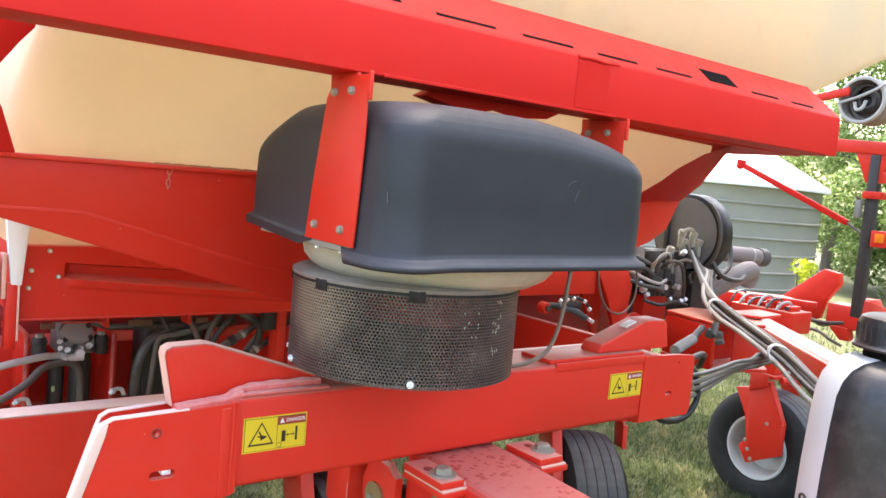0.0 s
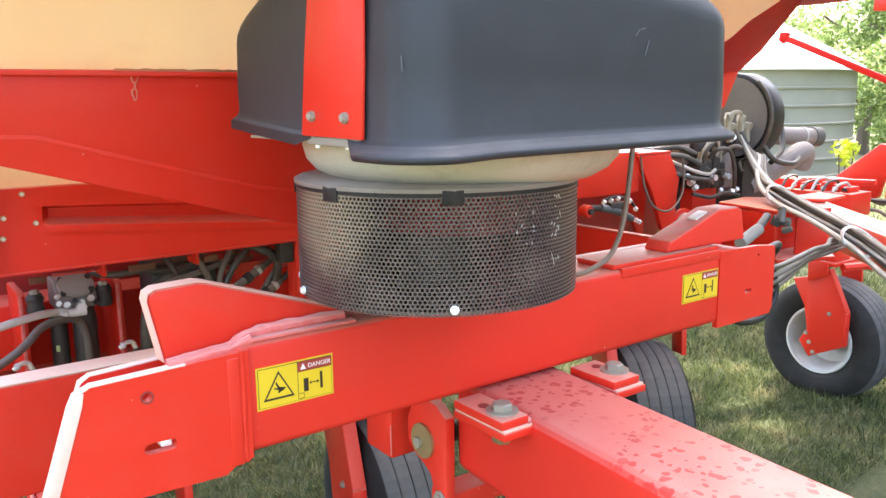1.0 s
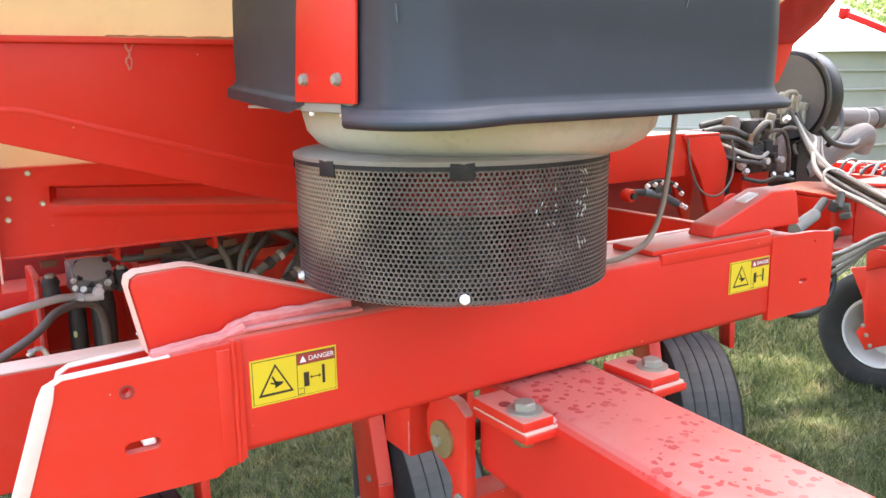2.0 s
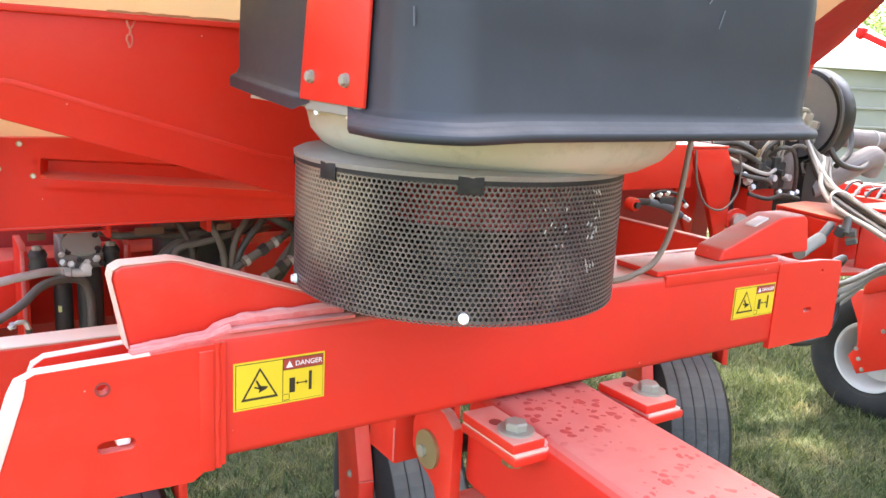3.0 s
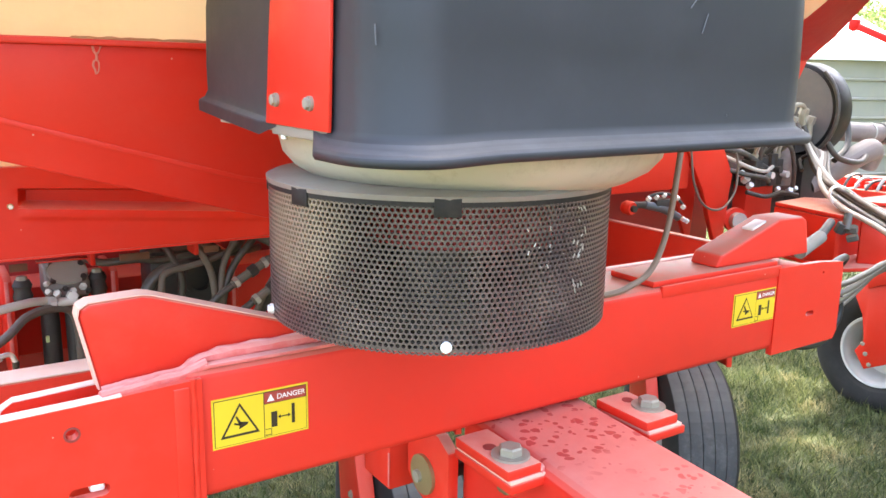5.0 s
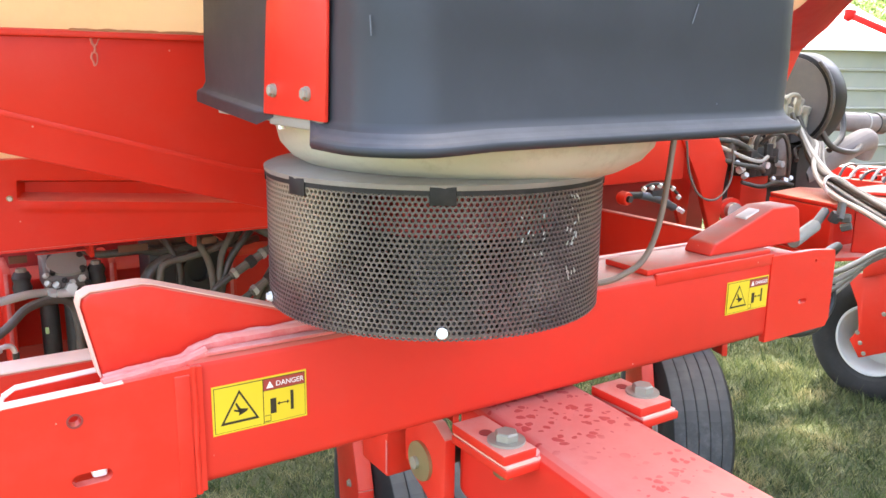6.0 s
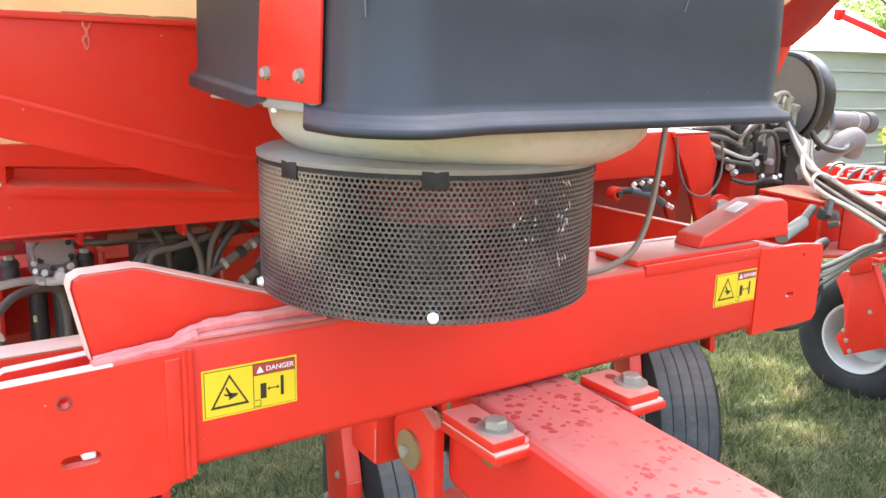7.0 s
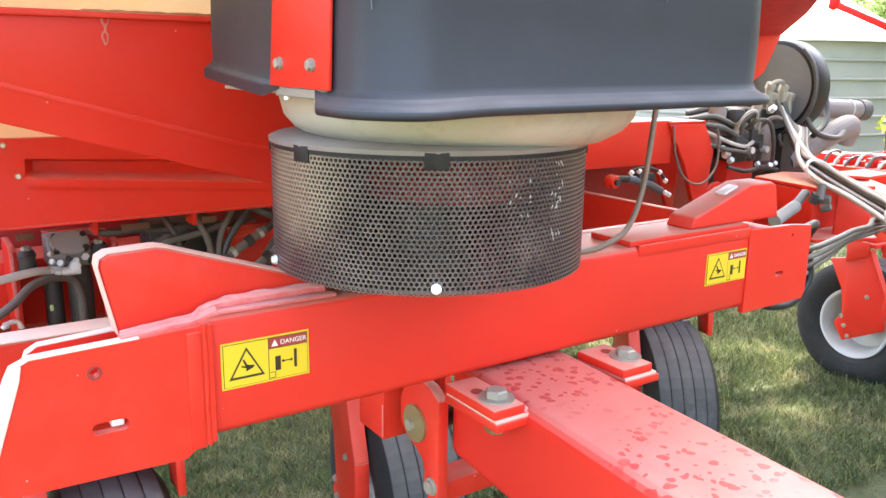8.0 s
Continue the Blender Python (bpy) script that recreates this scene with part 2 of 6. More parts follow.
def make_drawbar_material():
    """Red paint under a film of dust, with clusters of drop-shaped marks on top."""
    m, t, p = nodes_of("drop_marked_red_paint")
    pos = t.nodes.new("ShaderNodeNewGeometry").outputs["Position"]
    n1 = noise_node(t, 3.0, 5)
    n2 = noise_node(t, 60, 6, 0.7)
    base = mix_node(t, n1, (0.64, 0.022, 0.012), (0.72, 0.032, 0.018))
    up = up_facing(t, 0.35, 0.95)
    film = mix_node(t, noise_node(t, 11, 6, 0.65), (0.62, 0.13, 0.105), (0.68, 0.26, 0.21))
    v = t.nodes.new("ShaderNodeTexVoronoi")
    v.inputs["Scale"].default_value = 66
    v.inputs["Randomness"].default_value = 1.0
    warp = t.nodes.new("ShaderNodeVectorMath")
    warp.operation = "ADD"
    wob = t.nodes.new("ShaderNodeTexNoise")
    wob.inputs["Scale"].default_value = 40
    t.links.new(pos, wob.inputs["Vector"])
    sc = t.nodes.new("ShaderNodeVectorMath")
    sc.operation = "SCALE"
    sc.inputs["Scale"].default_value = 0.02
    t.links.new(wob.outputs["Color"], sc.inputs[0])
    t.links.new(pos, warp.inputs[0])
    t.links.new(sc.outputs[0], warp.inputs[1])
    t.links.new(warp.outputs[0], v.inputs["Vector"])
    sep = t.nodes.new("ShaderNodeSeparateColor")
    t.links.new(v.outputs["Color"], sep.inputs[0])
    size = math_node(t, "MULTIPLY", sep.outputs[0], 0.55)
    drop = math_node(t, "LESS_THAN", v.outputs["Distance"], size)
    cluster = ramp_node(t, noise_node(t, 6.0, 2), [(0.43, (0, 0, 0)), (0.53, (1, 1, 1))])
    mark = math_node(t, "MULTIPLY", drop, cluster)
    film = mix_node(t, math_node(t, "MULTIPLY", mark, 0.75), film, (0.42, 0.022, 0.022))
    col = mix_node(t, math_node(t, "MULTIPLY", up, 0.95), base, film)
    t.links.new(col, p.inputs["Base Color"])
    p.inputs["Roughness"].default_value = 0.45
    bump_node(t, p, n2, 0.05, 0.002)
    return m


def make_ground_material():
    m, t, p = nodes_of("lawn_soil")
    n1 = noise_node(t, 0.9, 6)
    n2 = noise_node(t, 25, 8, 0.75)
    col = mix_node(t, n1, (0.032, 0.050, 0.014), (0.065, 0.080, 0.028))
    dry = ramp_node(t, n2, [(0.45, (0, 0, 0)), (0.72, (1, 1, 1))])
    col = mix_node(t, math_node(t, "MULTIPLY", dry, 0.4), col, (0.20, 0.165, 0.085))
    t.links.new(col, p.inputs["Base Color"])
    p.inputs["Roughness"].default_value = 0.95
    bump_node(t, p, n2, 0.8, 0.03)
    return m


def make_leaf_material(name, a, b, c, straw=None):
    """Leaves or blades, each of its own shade; straw: the colour of dry patches in a lawn."""
    m, t, p = nodes_of(name)
    g = t.nodes.new("ShaderNodeNewGeometry")
    col = ramp_node(t, g.outputs["Random Per Island"], [(0.0, a), (0.72, b), (1.0, c)])
    if straw:
        wide = ramp_node(t, noise_node(t, 0.9, 3), [(0.42, (0, 0, 0)), (0.66, (1, 1, 1))])
        spot = ramp_node(t, noise_node(t, 4.5, 4), [(0.50, (0, 0, 0)), (0.64, (1, 1, 1))])
        mine = ramp_node(t, g.outputs["Random Per Island"], [(0.15, (0, 0, 0)), (0.45, (1, 1, 1))])
        dry = math_node(t, "MULTIPLY", math_node(t, "MAXIMUM", math_node(t, "MULTIPLY", wide, 0.35), math_node(t, "MULTIPLY", spot, 0.8)), mine)
        col = mix_node(t, dry, col, straw)
    t.links.new(col, p.inputs["Base Color"])
    p.inputs["Roughness"].default_value = 0.6
    tr = t.nodes.new("ShaderNodeBsdfTranslucent")
    t.links.new(col, tr.inputs["Color"])
    mx = t.nodes.new("ShaderNodeMixShader")
    mx.inputs[0].default_value = 0.35
    t.links.new(p.outputs[0], mx.inputs[1])
    t.links.new(tr.outputs[0], mx.inputs[2])
    t.links.new(mx.outputs[0], t.nodes["Material Output"].inputs["Surface"])
    return m


M_TANK, M_PAN, M_DRAWBAR, M_GROUND = make_tank_material(), make_pan_material(), make_drawbar_material(), make_ground_material()
M_GRASS = make_leaf_material("grass_blades", (0.014, 0.034, 0.006), (0.060, 0.100, 0.022), (0.20, 0.22, 0.085), (0.33, 0.29, 0.14))
M_LEAF = make_leaf_material("tree_leaves", (0.09, 0.15, 0.035), (0.24, 0.34, 0.10), (0.50, 0.56, 0.26))
M_BARK = plain("tree_bark", (0.13, 0.10, 0.075), 0.9, vary=0.4, scale=12, bump=0.6)

# ---- mesh helpers ----
ORIGIN = {}


def thing(name, at, label, category, group="", kind=""):
    ob = new(name)
    ob.empty_display_size = 0.05
    ob.location = at
    ORIGIN[ob] = Vector(at)
    return tagged(ob, label, category, group, kind)


def mesh_of(name, bm, mat, smooth=35.0):
    bmesh.ops.recalc_face_normals(bm, faces=bm.faces)
    me = bpy.data.meshes.new(name)
    bm.to_mesh(me)
    bm.free()
    me.materials.append(mat)
    if smooth:
        me.polygons.foreach_set("use_smooth", [True] * len(me.polygons))
        me.set_sharp_from_angle(angle=radians(smooth))
    return me


def part(name, bm, mat, parent, label="", smooth=35.0):
    """Links a bmesh, given in world places, as one mesh under a thing or a part."""
    o = ORIGIN[parent]
    bmesh.ops.translate(bm, verts=bm.verts, vec=-o)
    ob = new(name, mesh_of(name, bm, mat, smooth))
    ob.parent = parent
    ORIGIN[ob] = o
    return tagged(ob, label)


def solid(name, bm, mat, label, category, group="", kind="", smooth=35.0):
    """A thing that is one mesh."""
    return tagged(new(name, mesh_of(name, bm, mat, smooth)), label, category, group, kind)


def bevel(bm, width, segs=2, angle=30):
    edges = [e for e in bm.edges if len(e.link_faces) == 2 and e.calc_face_angle(0) > radians(angle)]
    if width and edges:
        bmesh.ops.bevel(bm, geom=edges, offset=width, segments=segs, profile=0.5, affect="EDGES", clamp_overlap=True)
    return bm


def box(x0, x1, y0, y1, z0, z1, bev=0.004, segs=2):
    bm = bmesh.new()
    bmesh.ops.create_cube(bm, size=1)
    for v in bm.verts:
        v.co = Vector((x0 + (v.co.x + 0.5) * (x1 - x0), y0 + (v.co.y + 0.5) * (y1 - y0), z0 + (v.co.z + 0.5) * (z1 - z0)))
    return bevel(bm, bev, segs)


def prism(outline, axis, a, b, bev=0.003, segs=2):
    """An outline in the plane across an axis, made solid from a to b along it. x: (y, z); y: (x, z); z: (x, y)."""
    bm = bmesh.new()
    put = {"x": lambda p, d: (d, p[0], p[1]), "y": lambda p, d: (p[0], d, p[1]), "z": lambda p, d: (p[0], p[1], d)}[axis]
    low = [bm.verts.new(put(p, a)) for p in outline]
    top = [bm.verts.new(put(p, b)) for p in outline]
    bm.faces.new(low), bm.faces.new(top)
    for i in range(len(low)):
        j = (i + 1) % len(low)
        bm.faces.new((low[i], low[j], top[j], top[i]))
    bmesh.ops.recalc_face_normals(bm, faces=bm.faces)
    return bevel(bm, bev, segs)


def turned(profile, centre, axis="z", n=32, closed=False, first_cap=True):
    """A profile of (radius, height) turned round an axis through centre."""
    bm = bmesh.new()
    rings = []
    for r, h in profile:
        ring = []
        for i in range(n):
            a = 2 * math.pi * i / n
            c, s = r * math.cos(a), r * math.sin(a)
            p = {"z": (c, s, h), "x": (h, c, s), "y": (c, h, s)}[axis]
            ring.append(bm.verts.new(Vector(p) + Vector(centre)))
        rings.append(ring)
    pairs = list(zip(rings, rings[1:])) + ([(rings[-1], rings[0])] if closed else [])
    for ra, rb in pairs:
        for i in range(n):
            j = (i + 1) % n
            bm.faces.new((ra[i], ra[j], rb[j], rb[i]))
    if not closed:
        for ring in (rings[0], rings[-1])[0 if first_cap else 1:]:
            bm.faces.new(ring)
    return bm


def smooth_line(points, steps=6):
    """A Catmull-Rom curve through the points."""
    pts = [Vector(p) for p in points]
    if len(pts) < 3:
        return pts
    ext = [2 * pts[0] - pts[1]] + pts + [2 * pts[-1] - pts[-2]]
    out = []
    for i in range(1, len(ext) - 2):
        a, b, c, d = ext[i - 1:i + 3]
        for k in range(steps):
            u = k / steps
            out.append(0.5 * (2 * b + (c - a) * u + (2 * a - 5 * b + 4 * c - d) * u * u + (3 * b - a - 3 * c + d) * u ** 3))
    return out + [pts[-1]]


def hose(points, r, n=10, steps=6, bm=None):
    """A round hose along a smooth line, with closed ends."""
    line = smooth_line(points, steps)
    bm = bm or bmesh.new()
    rings, side = [], None
    for i, p in enumerate(line):
        d = (line[min(i + 1, len(line) - 1)] - line[max(i - 1, 0)]).normalized()
        if side is None:
            side = d.orthogonal().normalized()
        side = (side - d * side.dot(d)).normalized()
        up = d.cross(side)
        rings.append([bm.verts.new(p + r * (math.cos(2 * math.pi * k / n) * side + math.sin(2 * math.pi * k / n) * up)) for k in range(n)])
    for ra, rb in zip(rings, rings[1:]):
        for i in range(n):
            j = (i + 1) % n
            bm.faces.new((ra[i], ra[j], rb[j], rb[i]))
    bm.faces.new(rings[0][::-1]), bm.faces.new(rings[-1])
    return bm


def beam_between(a, b, w, h, bev=0.006):
    """A square tube from a to b; w across, h upwards."""
    a, b = Vector(a), Vector(b)
    d = (b - a).normalized()
    side = d.cross(Vector((0, 0, 1)))
    side = side.normalized() if side.length > 0.01 else Vector((1, 0, 0))
    up = side.cross(d)
    bm = bmesh.new()
    vs = []
    for p in (a, b):
        vs.append([bm.verts.new(p + side * sx * w / 2 + up * sz * h / 2) for sx, sz in ((-1, -1), (1, -1), (1, 1), (-1, 1))])
    for i in range(4):
        j = (i + 1) % 4
        bm.faces.new((vs[0][i], vs[0][j], vs[1][j], vs[1][i]))
    bm.faces.new(vs[0]), bm.faces.new(vs[1])
    bmesh.ops.recalc_face_normals(bm, faces=bm.faces)
    return bevel(bm, bev)


def merged(*bms):
    """Several bmeshes as one."""
    out = bms[0]
    for b in bms[1:]:
        me = bpy.data.meshes.new("m")
        b.to_mesh(me)
        b.free()
        out.from_mesh(me)
        bpy.data.meshes.remove(me)
    return out


def moved(bm, m):
    bmesh.ops.transform(bm, matrix=m, verts=bm.verts)
    return bm


def hex_head(centre, normal, across, height):
    """A hexagon bolt head that stands on centre along normal, with a domed top."""
    bm = turned([(across * 0.56, 0), (across * 0.56, height * 0.8), (across * 0.48, height)], (0, 0, 0), n=6)
    bevel(bm, across * 0.03, 1)
    q = Vector((0, 0, 1)).rotation_difference(Vector(normal)).to_matrix().to_4x4()
    return moved(bm, Matrix.Translation(centre) @ q)


def disc(centre, normal, r, height, n=24, bev=0.0):
    bm = turned([(r, 0), (r, height)], (0, 0, 0), n=n)
    bevel(bm, bev, 2)
    q = Vector((0, 0, 1)).rotation_difference(Vector(normal)).to_matrix().to_4x4()
    return moved(bm, Matrix.Translation(centre) @ q)


def bolt(parent, centre, normal, across, mat=None, washer=0.0, washer_mat=None, name="bolt", tall=0.38):
    n = Vector(normal).normalized()
    c = Vector(centre)
    if washer:
        part("washer", disc(c, n, washer, 0.003, 20, 0.0006), washer_mat or mat, parent)
        c = c + n * 0.003
    return part(name, hex_head(c, n, across, across * tall), mat or M_ZINC, parent)


M_SLOT = plain("bare_slot_red", (0.24, 0.03, 0.022), 0.6, vary=0.3)

# ---- ground and far surroundings ----
rng = np.random.default_rng(7)


def ground_height(x, y):
    return 0.02 * math.sin(x * 1.7 + 0.6) * math.cos(y * 1.3) + 0.012 * math.sin(x * 4.1 + y * 3.3)


def make_ground():
    bm = bmesh.new()
    near = [-6 + 0.3 * i for i in range(61)]
    xs = [-400, -150, -60, -25, -12] + near + [16, 22, 35, 70, 150, 400]
    ys = xs
    grid = [[bm.verts.new((x, y, ground_height(x, y) if abs(x) < 12 and abs(y) < 12 else 0.0)) for y in ys] for x in xs]
    for i in range(len(xs) - 1):
        for j in range(len(ys) - 1):
            bm.faces.new((grid[i][j], grid[i + 1][j], grid[i + 1][j + 1], grid[i][j + 1]))
    return solid("ground", bm, M_GROUND, "green and straw-coloured mown lawn ground", "ground", kind="structure", smooth=60)


def make_grass():
    """Blades in tufts over the lawn that the machine stands on."""
    spans = [(0.3, 6.0, 0.6, 4.2, 190000, 0.8), (-0.6, 0.6, 0.6, 3.2, 36000, 0.8), (3.5, 9.5, 0.0, 8.0, 70000, 1.3), (6, 15, 1.0, 14.0, 24000, 2.2)]
    chunks = []
    for x0, x1, y0, y1, count, size in spans:
        tufts = np.stack([rng.uniform(x0, x1, count // 8), rng.uniform(y0, y1, count // 8)], axis=1)
        root = np.repeat(tufts, 8, axis=0)
        n = len(root)
        root = root + rng.normal(0, 0.022 * size, (n, 2))
        a, c = rng.uniform(0, 6.283, n), rng.uniform(0, 6.283, n)
        h = rng.uniform(0.020, 0.066, n) * size ** 0.5 * np.where(rng.uniform(0, 1, n) > 0.975, 1.9, 1.0)
        w = rng.uniform(0.0016, 0.0036, n) * size
        lean = rng.uniform(0.012, 0.070, n)
        z = 0.02 * np.sin(root[:, 0] * 1.7 + 0.6) * np.cos(root[:, 1] * 1.3) + 0.012 * np.sin(root[:, 0] * 4.1 + root[:, 1] * 3.3) - 0.004
        d = np.stack([w * np.cos(a), w * np.sin(a), 0 * w], axis=1)
        lv = np.stack([lean * np.cos(c), lean * np.sin(c), 0 * w], axis=1)
        p = np.concatenate([root, z[:, None]], axis=1)
        mid = np.stack([0 * h, 0 * h, h * 0.6], axis=1)
        tip = np.stack([0 * h, 0 * h, h], axis=1)
        chunks.append(np.stack([p - d, p + d, p + d * 0.7 + lv * 0.4 + mid, p - d * 0.7 + lv * 0.4 + mid, p + lv + tip], axis=1).reshape(-1, 3))
    verts = np.concatenate(chunks)
    k = np.arange(len(verts) // 5) * 5
    faces = np.stack([k, k + 1, k + 2, k + 3], axis=1).tolist() + np.stack([k + 3, k + 2, k + 4], axis=1).tolist()
    verts = verts.tolist()
    me = bpy.data.meshes.new("grass")
    me.from_pydata(verts, [], faces)
    me.materials.append(M_GRASS)
    return tagged(new("grass", me), "short green lawn grass with dry straw blades", "grass", kind="stuff")


def leaf_cloud(name, clumps, count, size, mat):
    """Leaves scattered in uneven clumps of (centre, radius)."""
    weights = np.array([r ** 2 for _, r in clumps])
    picks = rng.choice(len(clumps), count, p=weights / weights.sum())
    centres = np.array([c for c, _ in clumps])[picks]
    radii = np.array([r for _, r in clumps])[picks, None]

    def unit(a):
        return a / np.linalg.norm(a, axis=1, keepdims=True)

    p = centres + unit(rng.normal(0, 1, (count, 3))) * radii * rng.uniform(0.45, 1.05, (count, 1)) ** 0.6
    u = unit(rng.normal(0, 1, (count, 3)))
    v = unit(np.cross(u, rng.normal(0, 1, (count, 3))))
    size = size * rng.uniform(0.6, 1.4, (count, 1))
    verts = np.stack([p - u * size, p + v * size * 0.45, p + u * size, p - v * size * 0.45], axis=1).reshape(-1, 3)
    me = bpy.data.meshes.new(name)
    me.from_pydata(verts.tolist(), [], np.arange(count * 4).reshape(-1, 4).tolist())
    me.materials.append(mat)
    return me


def make_tree(x, y, height, spread, leaves, leaf=0.062):
    t = thing("tree", (x, y, 0), "leafy green tree with a pale sunlit crown", "tree", "trees behind the bin")
    trunk = turned([(0.19, 0), (0.15, height * 0.25), (0.10, height * 0.6), (0.03, height * 0.92)], (x, y, 0), n=9)
    part("trunk", trunk, M_BARK, t)
    clumps = []
    for i in range(34):
        a, h = rng.uniform(0, 6.283), rng.uniform(0.06, 0.98) * height
        r = spread * (0.35 + 0.65 * math.sin(math.pi * min(0.95, h / height * 0.8 + 0.2))) * rng.uniform(0.35, 1.0)
        tip = (x + r * math.cos(a), y + r * math.sin(a), h)
        clumps.append((tip, rng.uniform(0.35, 0.85) * spread * 0.42))
        if i % 3 == 0 and h > height * 0.2:
            part("limb", hose([(x, y, h * 0.7), ((x + tip[0]) / 2, (y + tip[1]) / 2, h * 0.88), tip], 0.035, 6, 3), M_BARK, t)
    me = leaf_cloud("crown", clumps, int(leaves * 1.5), leaf, M_LEAF)
    me.transform(Matrix.Translation((-x, -y, 0)))
    crown = new("crown", me)
    crown.parent = t
    return t


def make_bin():
    """A round grain bin: ribbed wall rings, eave, cone roof with ridges."""
    cx, cy, r, eave = 13.58, 9.18, 2.8, 2.14
    b = thing("grain_bin", (cx, cy, 0), "round galvanised steel grain bin with a white cone roof", "grain bin")
    prof, z = [], 0.0
    rings = 7
    for i in range(rings):
        z0, z1 = eave * i / rings, eave * (i + 1) / rings
        prof += [(r, z0), (r, z1 - 0.05), (r + 0.035, z1 - 0.035), (r + 0.035, z1 - 0.012), (r, z1)]
    part("wall", turned(prof, (cx, cy, 0), n=72), M_GALV, b, "grey ribbed steel wall")
    roof = part("roof", turned([(r + 0.14, eave - 0.03), (r + 0.14, eave + 0.02), (0.35, eave + 1.5), (0.3, eave + 1.62)], (cx, cy, 0), n=48), M_ROOF, b, "white sheet metal roof", smooth=20)
    for i in range(24):
        a = 2 * math.pi * i / 24
        p0 = (cx + (r + 0.12) * math.cos(a), cy + (r + 0.12) * math.sin(a), eave + 0.04)
        p1 = (cx + 0.4 * math.cos(a), cy + 0.4 * math.sin(a), eave + 1.5)
        part("roof_rib", hose([p0, p1], 0.022, 6), M_ROOF, roof)


def make_shrub(x, y, h):
    t = thing("shrub", (x, y, 0), "yellow-green broad-leaved shrub growing beside the bin", "shrub")
    for dx, dy in ((0.08, 0.05), (-0.07, 0.06), (0.02, -0.08)):
        part("stem", hose([(x, y, 0), (x + dx * 0.6, y + dy * 0.6, h * 0.5), (x + dx, y + dy, h * 0.95)], 0.010, 6, 3), M_BARK, t)
    clumps = [((x + rng.uniform(-0.09, 0.09), y + rng.uniform(-0.09, 0.09), h * rng.uniform(0.80, 1.0)), 0.10) for _ in range(7)]
    me = leaf_cloud("leaves", clumps, 100, 0.050, M_YARROW)
    me.transform(Matrix.Translation((-x, -y, 0)))
    ob = new("leaves", me)
    ob.parent = t


make_ground()
make_grass()
make_bin()
for x, y, h, s, n in ((20, 7.0, 7.5, 2.8, 24000), (17.5, 3.6, 6.5, 2.5, 22000), (23, 10.5, 9.0, 3.2, 22000), (21, 3.0, 8.0, 2.8, 18000), (25, 15, 9.5, 3.2, 12000), (19, 5.2, 5.0, 2.4, 18000),
                      (16.5, 1.2, 5.5, 2.2, 10000), (27, 20, 10, 3.4, 5000), (12, 24, 9, 3.2, 3000), (3, 27, 9.5, 3.4, 3000), (-7, 26, 9, 3.4, 3000)):
    make_tree(x, y, h, s, n)
# Trees out of view, added to block sky light and its reflection in the hood.
for x, y, h, s in ((13, -5, 8.0, 3.0), (15, -10, 9.0, 3.4), (10, -12, 8.5, 3.2), (6, -15, 9.0, 3.4), (18, -3, 8.5, 3.0), (11, -8, 7.0, 2.8)):
    make_tree(x, y, h, s, 5000, 0.20)
make_shrub(9.4, 4.0, 1.09)


def make_shade_tree():
    """The tree that dapples the lawn: its trunk stands aside, its limbs reach over."""
    x, y = 9.5, -3.2
    t = thing("tree", (x, y, 0), "tall leafy tree that dapples the lawn with shade", "tree", "trees behind the bin")
    part("trunk", turned([(0.30, 0), (0.24, 2.0), (0.18, 4.5), (0.07, 7.5)], (x, y, 0), n=10), M_BARK, t)
    clumps = []
    for i in range(30):
        cx, cy = rng.uniform(2.6, 10.0), rng.uniform(-3.0, 5.0)
        h = rng.uniform(5.6, 8.0)
        clumps.append(((cx, cy, h), rng.uniform(0.5, 1.0)))
        if i % 3 == 0:
            part("limb", hose([(x, y, 4.0), ((x + cx) / 2, (y + cy) / 2, h * 0.86), (cx, cy, h)], 0.05, 6, 3), M_BARK, t)
    for i in range(16):
        cx, cy, h = rng.uniform(4.6, 8.4), rng.uniform(2.0, 6.2), rng.uniform(6.2, 7.8)
        clumps.append(((cx, cy, h), rng.uniform(0.5, 0.9)))
        if i % 4 == 0:
            part("limb", hose([(x, y, 4.0), ((x + cx) / 2, (y + cy) / 2, h * 0.86), (cx, cy, h)], 0.05, 6, 3), M_BARK, t)
    me = leaf_cloud("crown", clumps, 30000, 0.12, M_LEAF)
    gaps = ((3.42, 1.33, 0.27), (3.20, 1.16, 0.24), (3.62, 1.50, 0.14), (3.96, 1.92, 0.08), (5.7, 3.0, 0.9), (0.85, 1.80, 0.25))
    bm = bmesh.new()
    bm.from_mesh(me)
    down = SUN_FROM / SUN_FROM.z
    gone = []
    for f in bm.faces:  # breaks in the leaf cover through which the sun comes
        c = f.calc_center_median()
        g = c - down * c.z
        if any(math.hypot(g.x - gx, g.y - gy) < r * (1 + 0.5 * noise.noise((g.x * 5, g.y * 5, 0))) for gx, gy, r in gaps):
            gone.append(f)
    bmesh.ops.delete(bm, geom=gone, context="FACES")
    bm.to_mesh(me)
    me.transform(Matrix.Translation((-x, -y, 0)))
    ob = new("crown", me)
    ob.parent = t


make_shade_tree()

# ---- the front cross beam ----
BEAM_Z0, BEAM_Z1 = 1.206, 1.366


def flat_shape(outline, x, z, y, scale=1.0, th=0.0006):
    """A thin printed shape on a face that looks along -y; outline in metres from (x, z)."""
    return prism([(x + px * scale, z + pz * scale) for px, pz in outline], "y", y - th, y, 0)


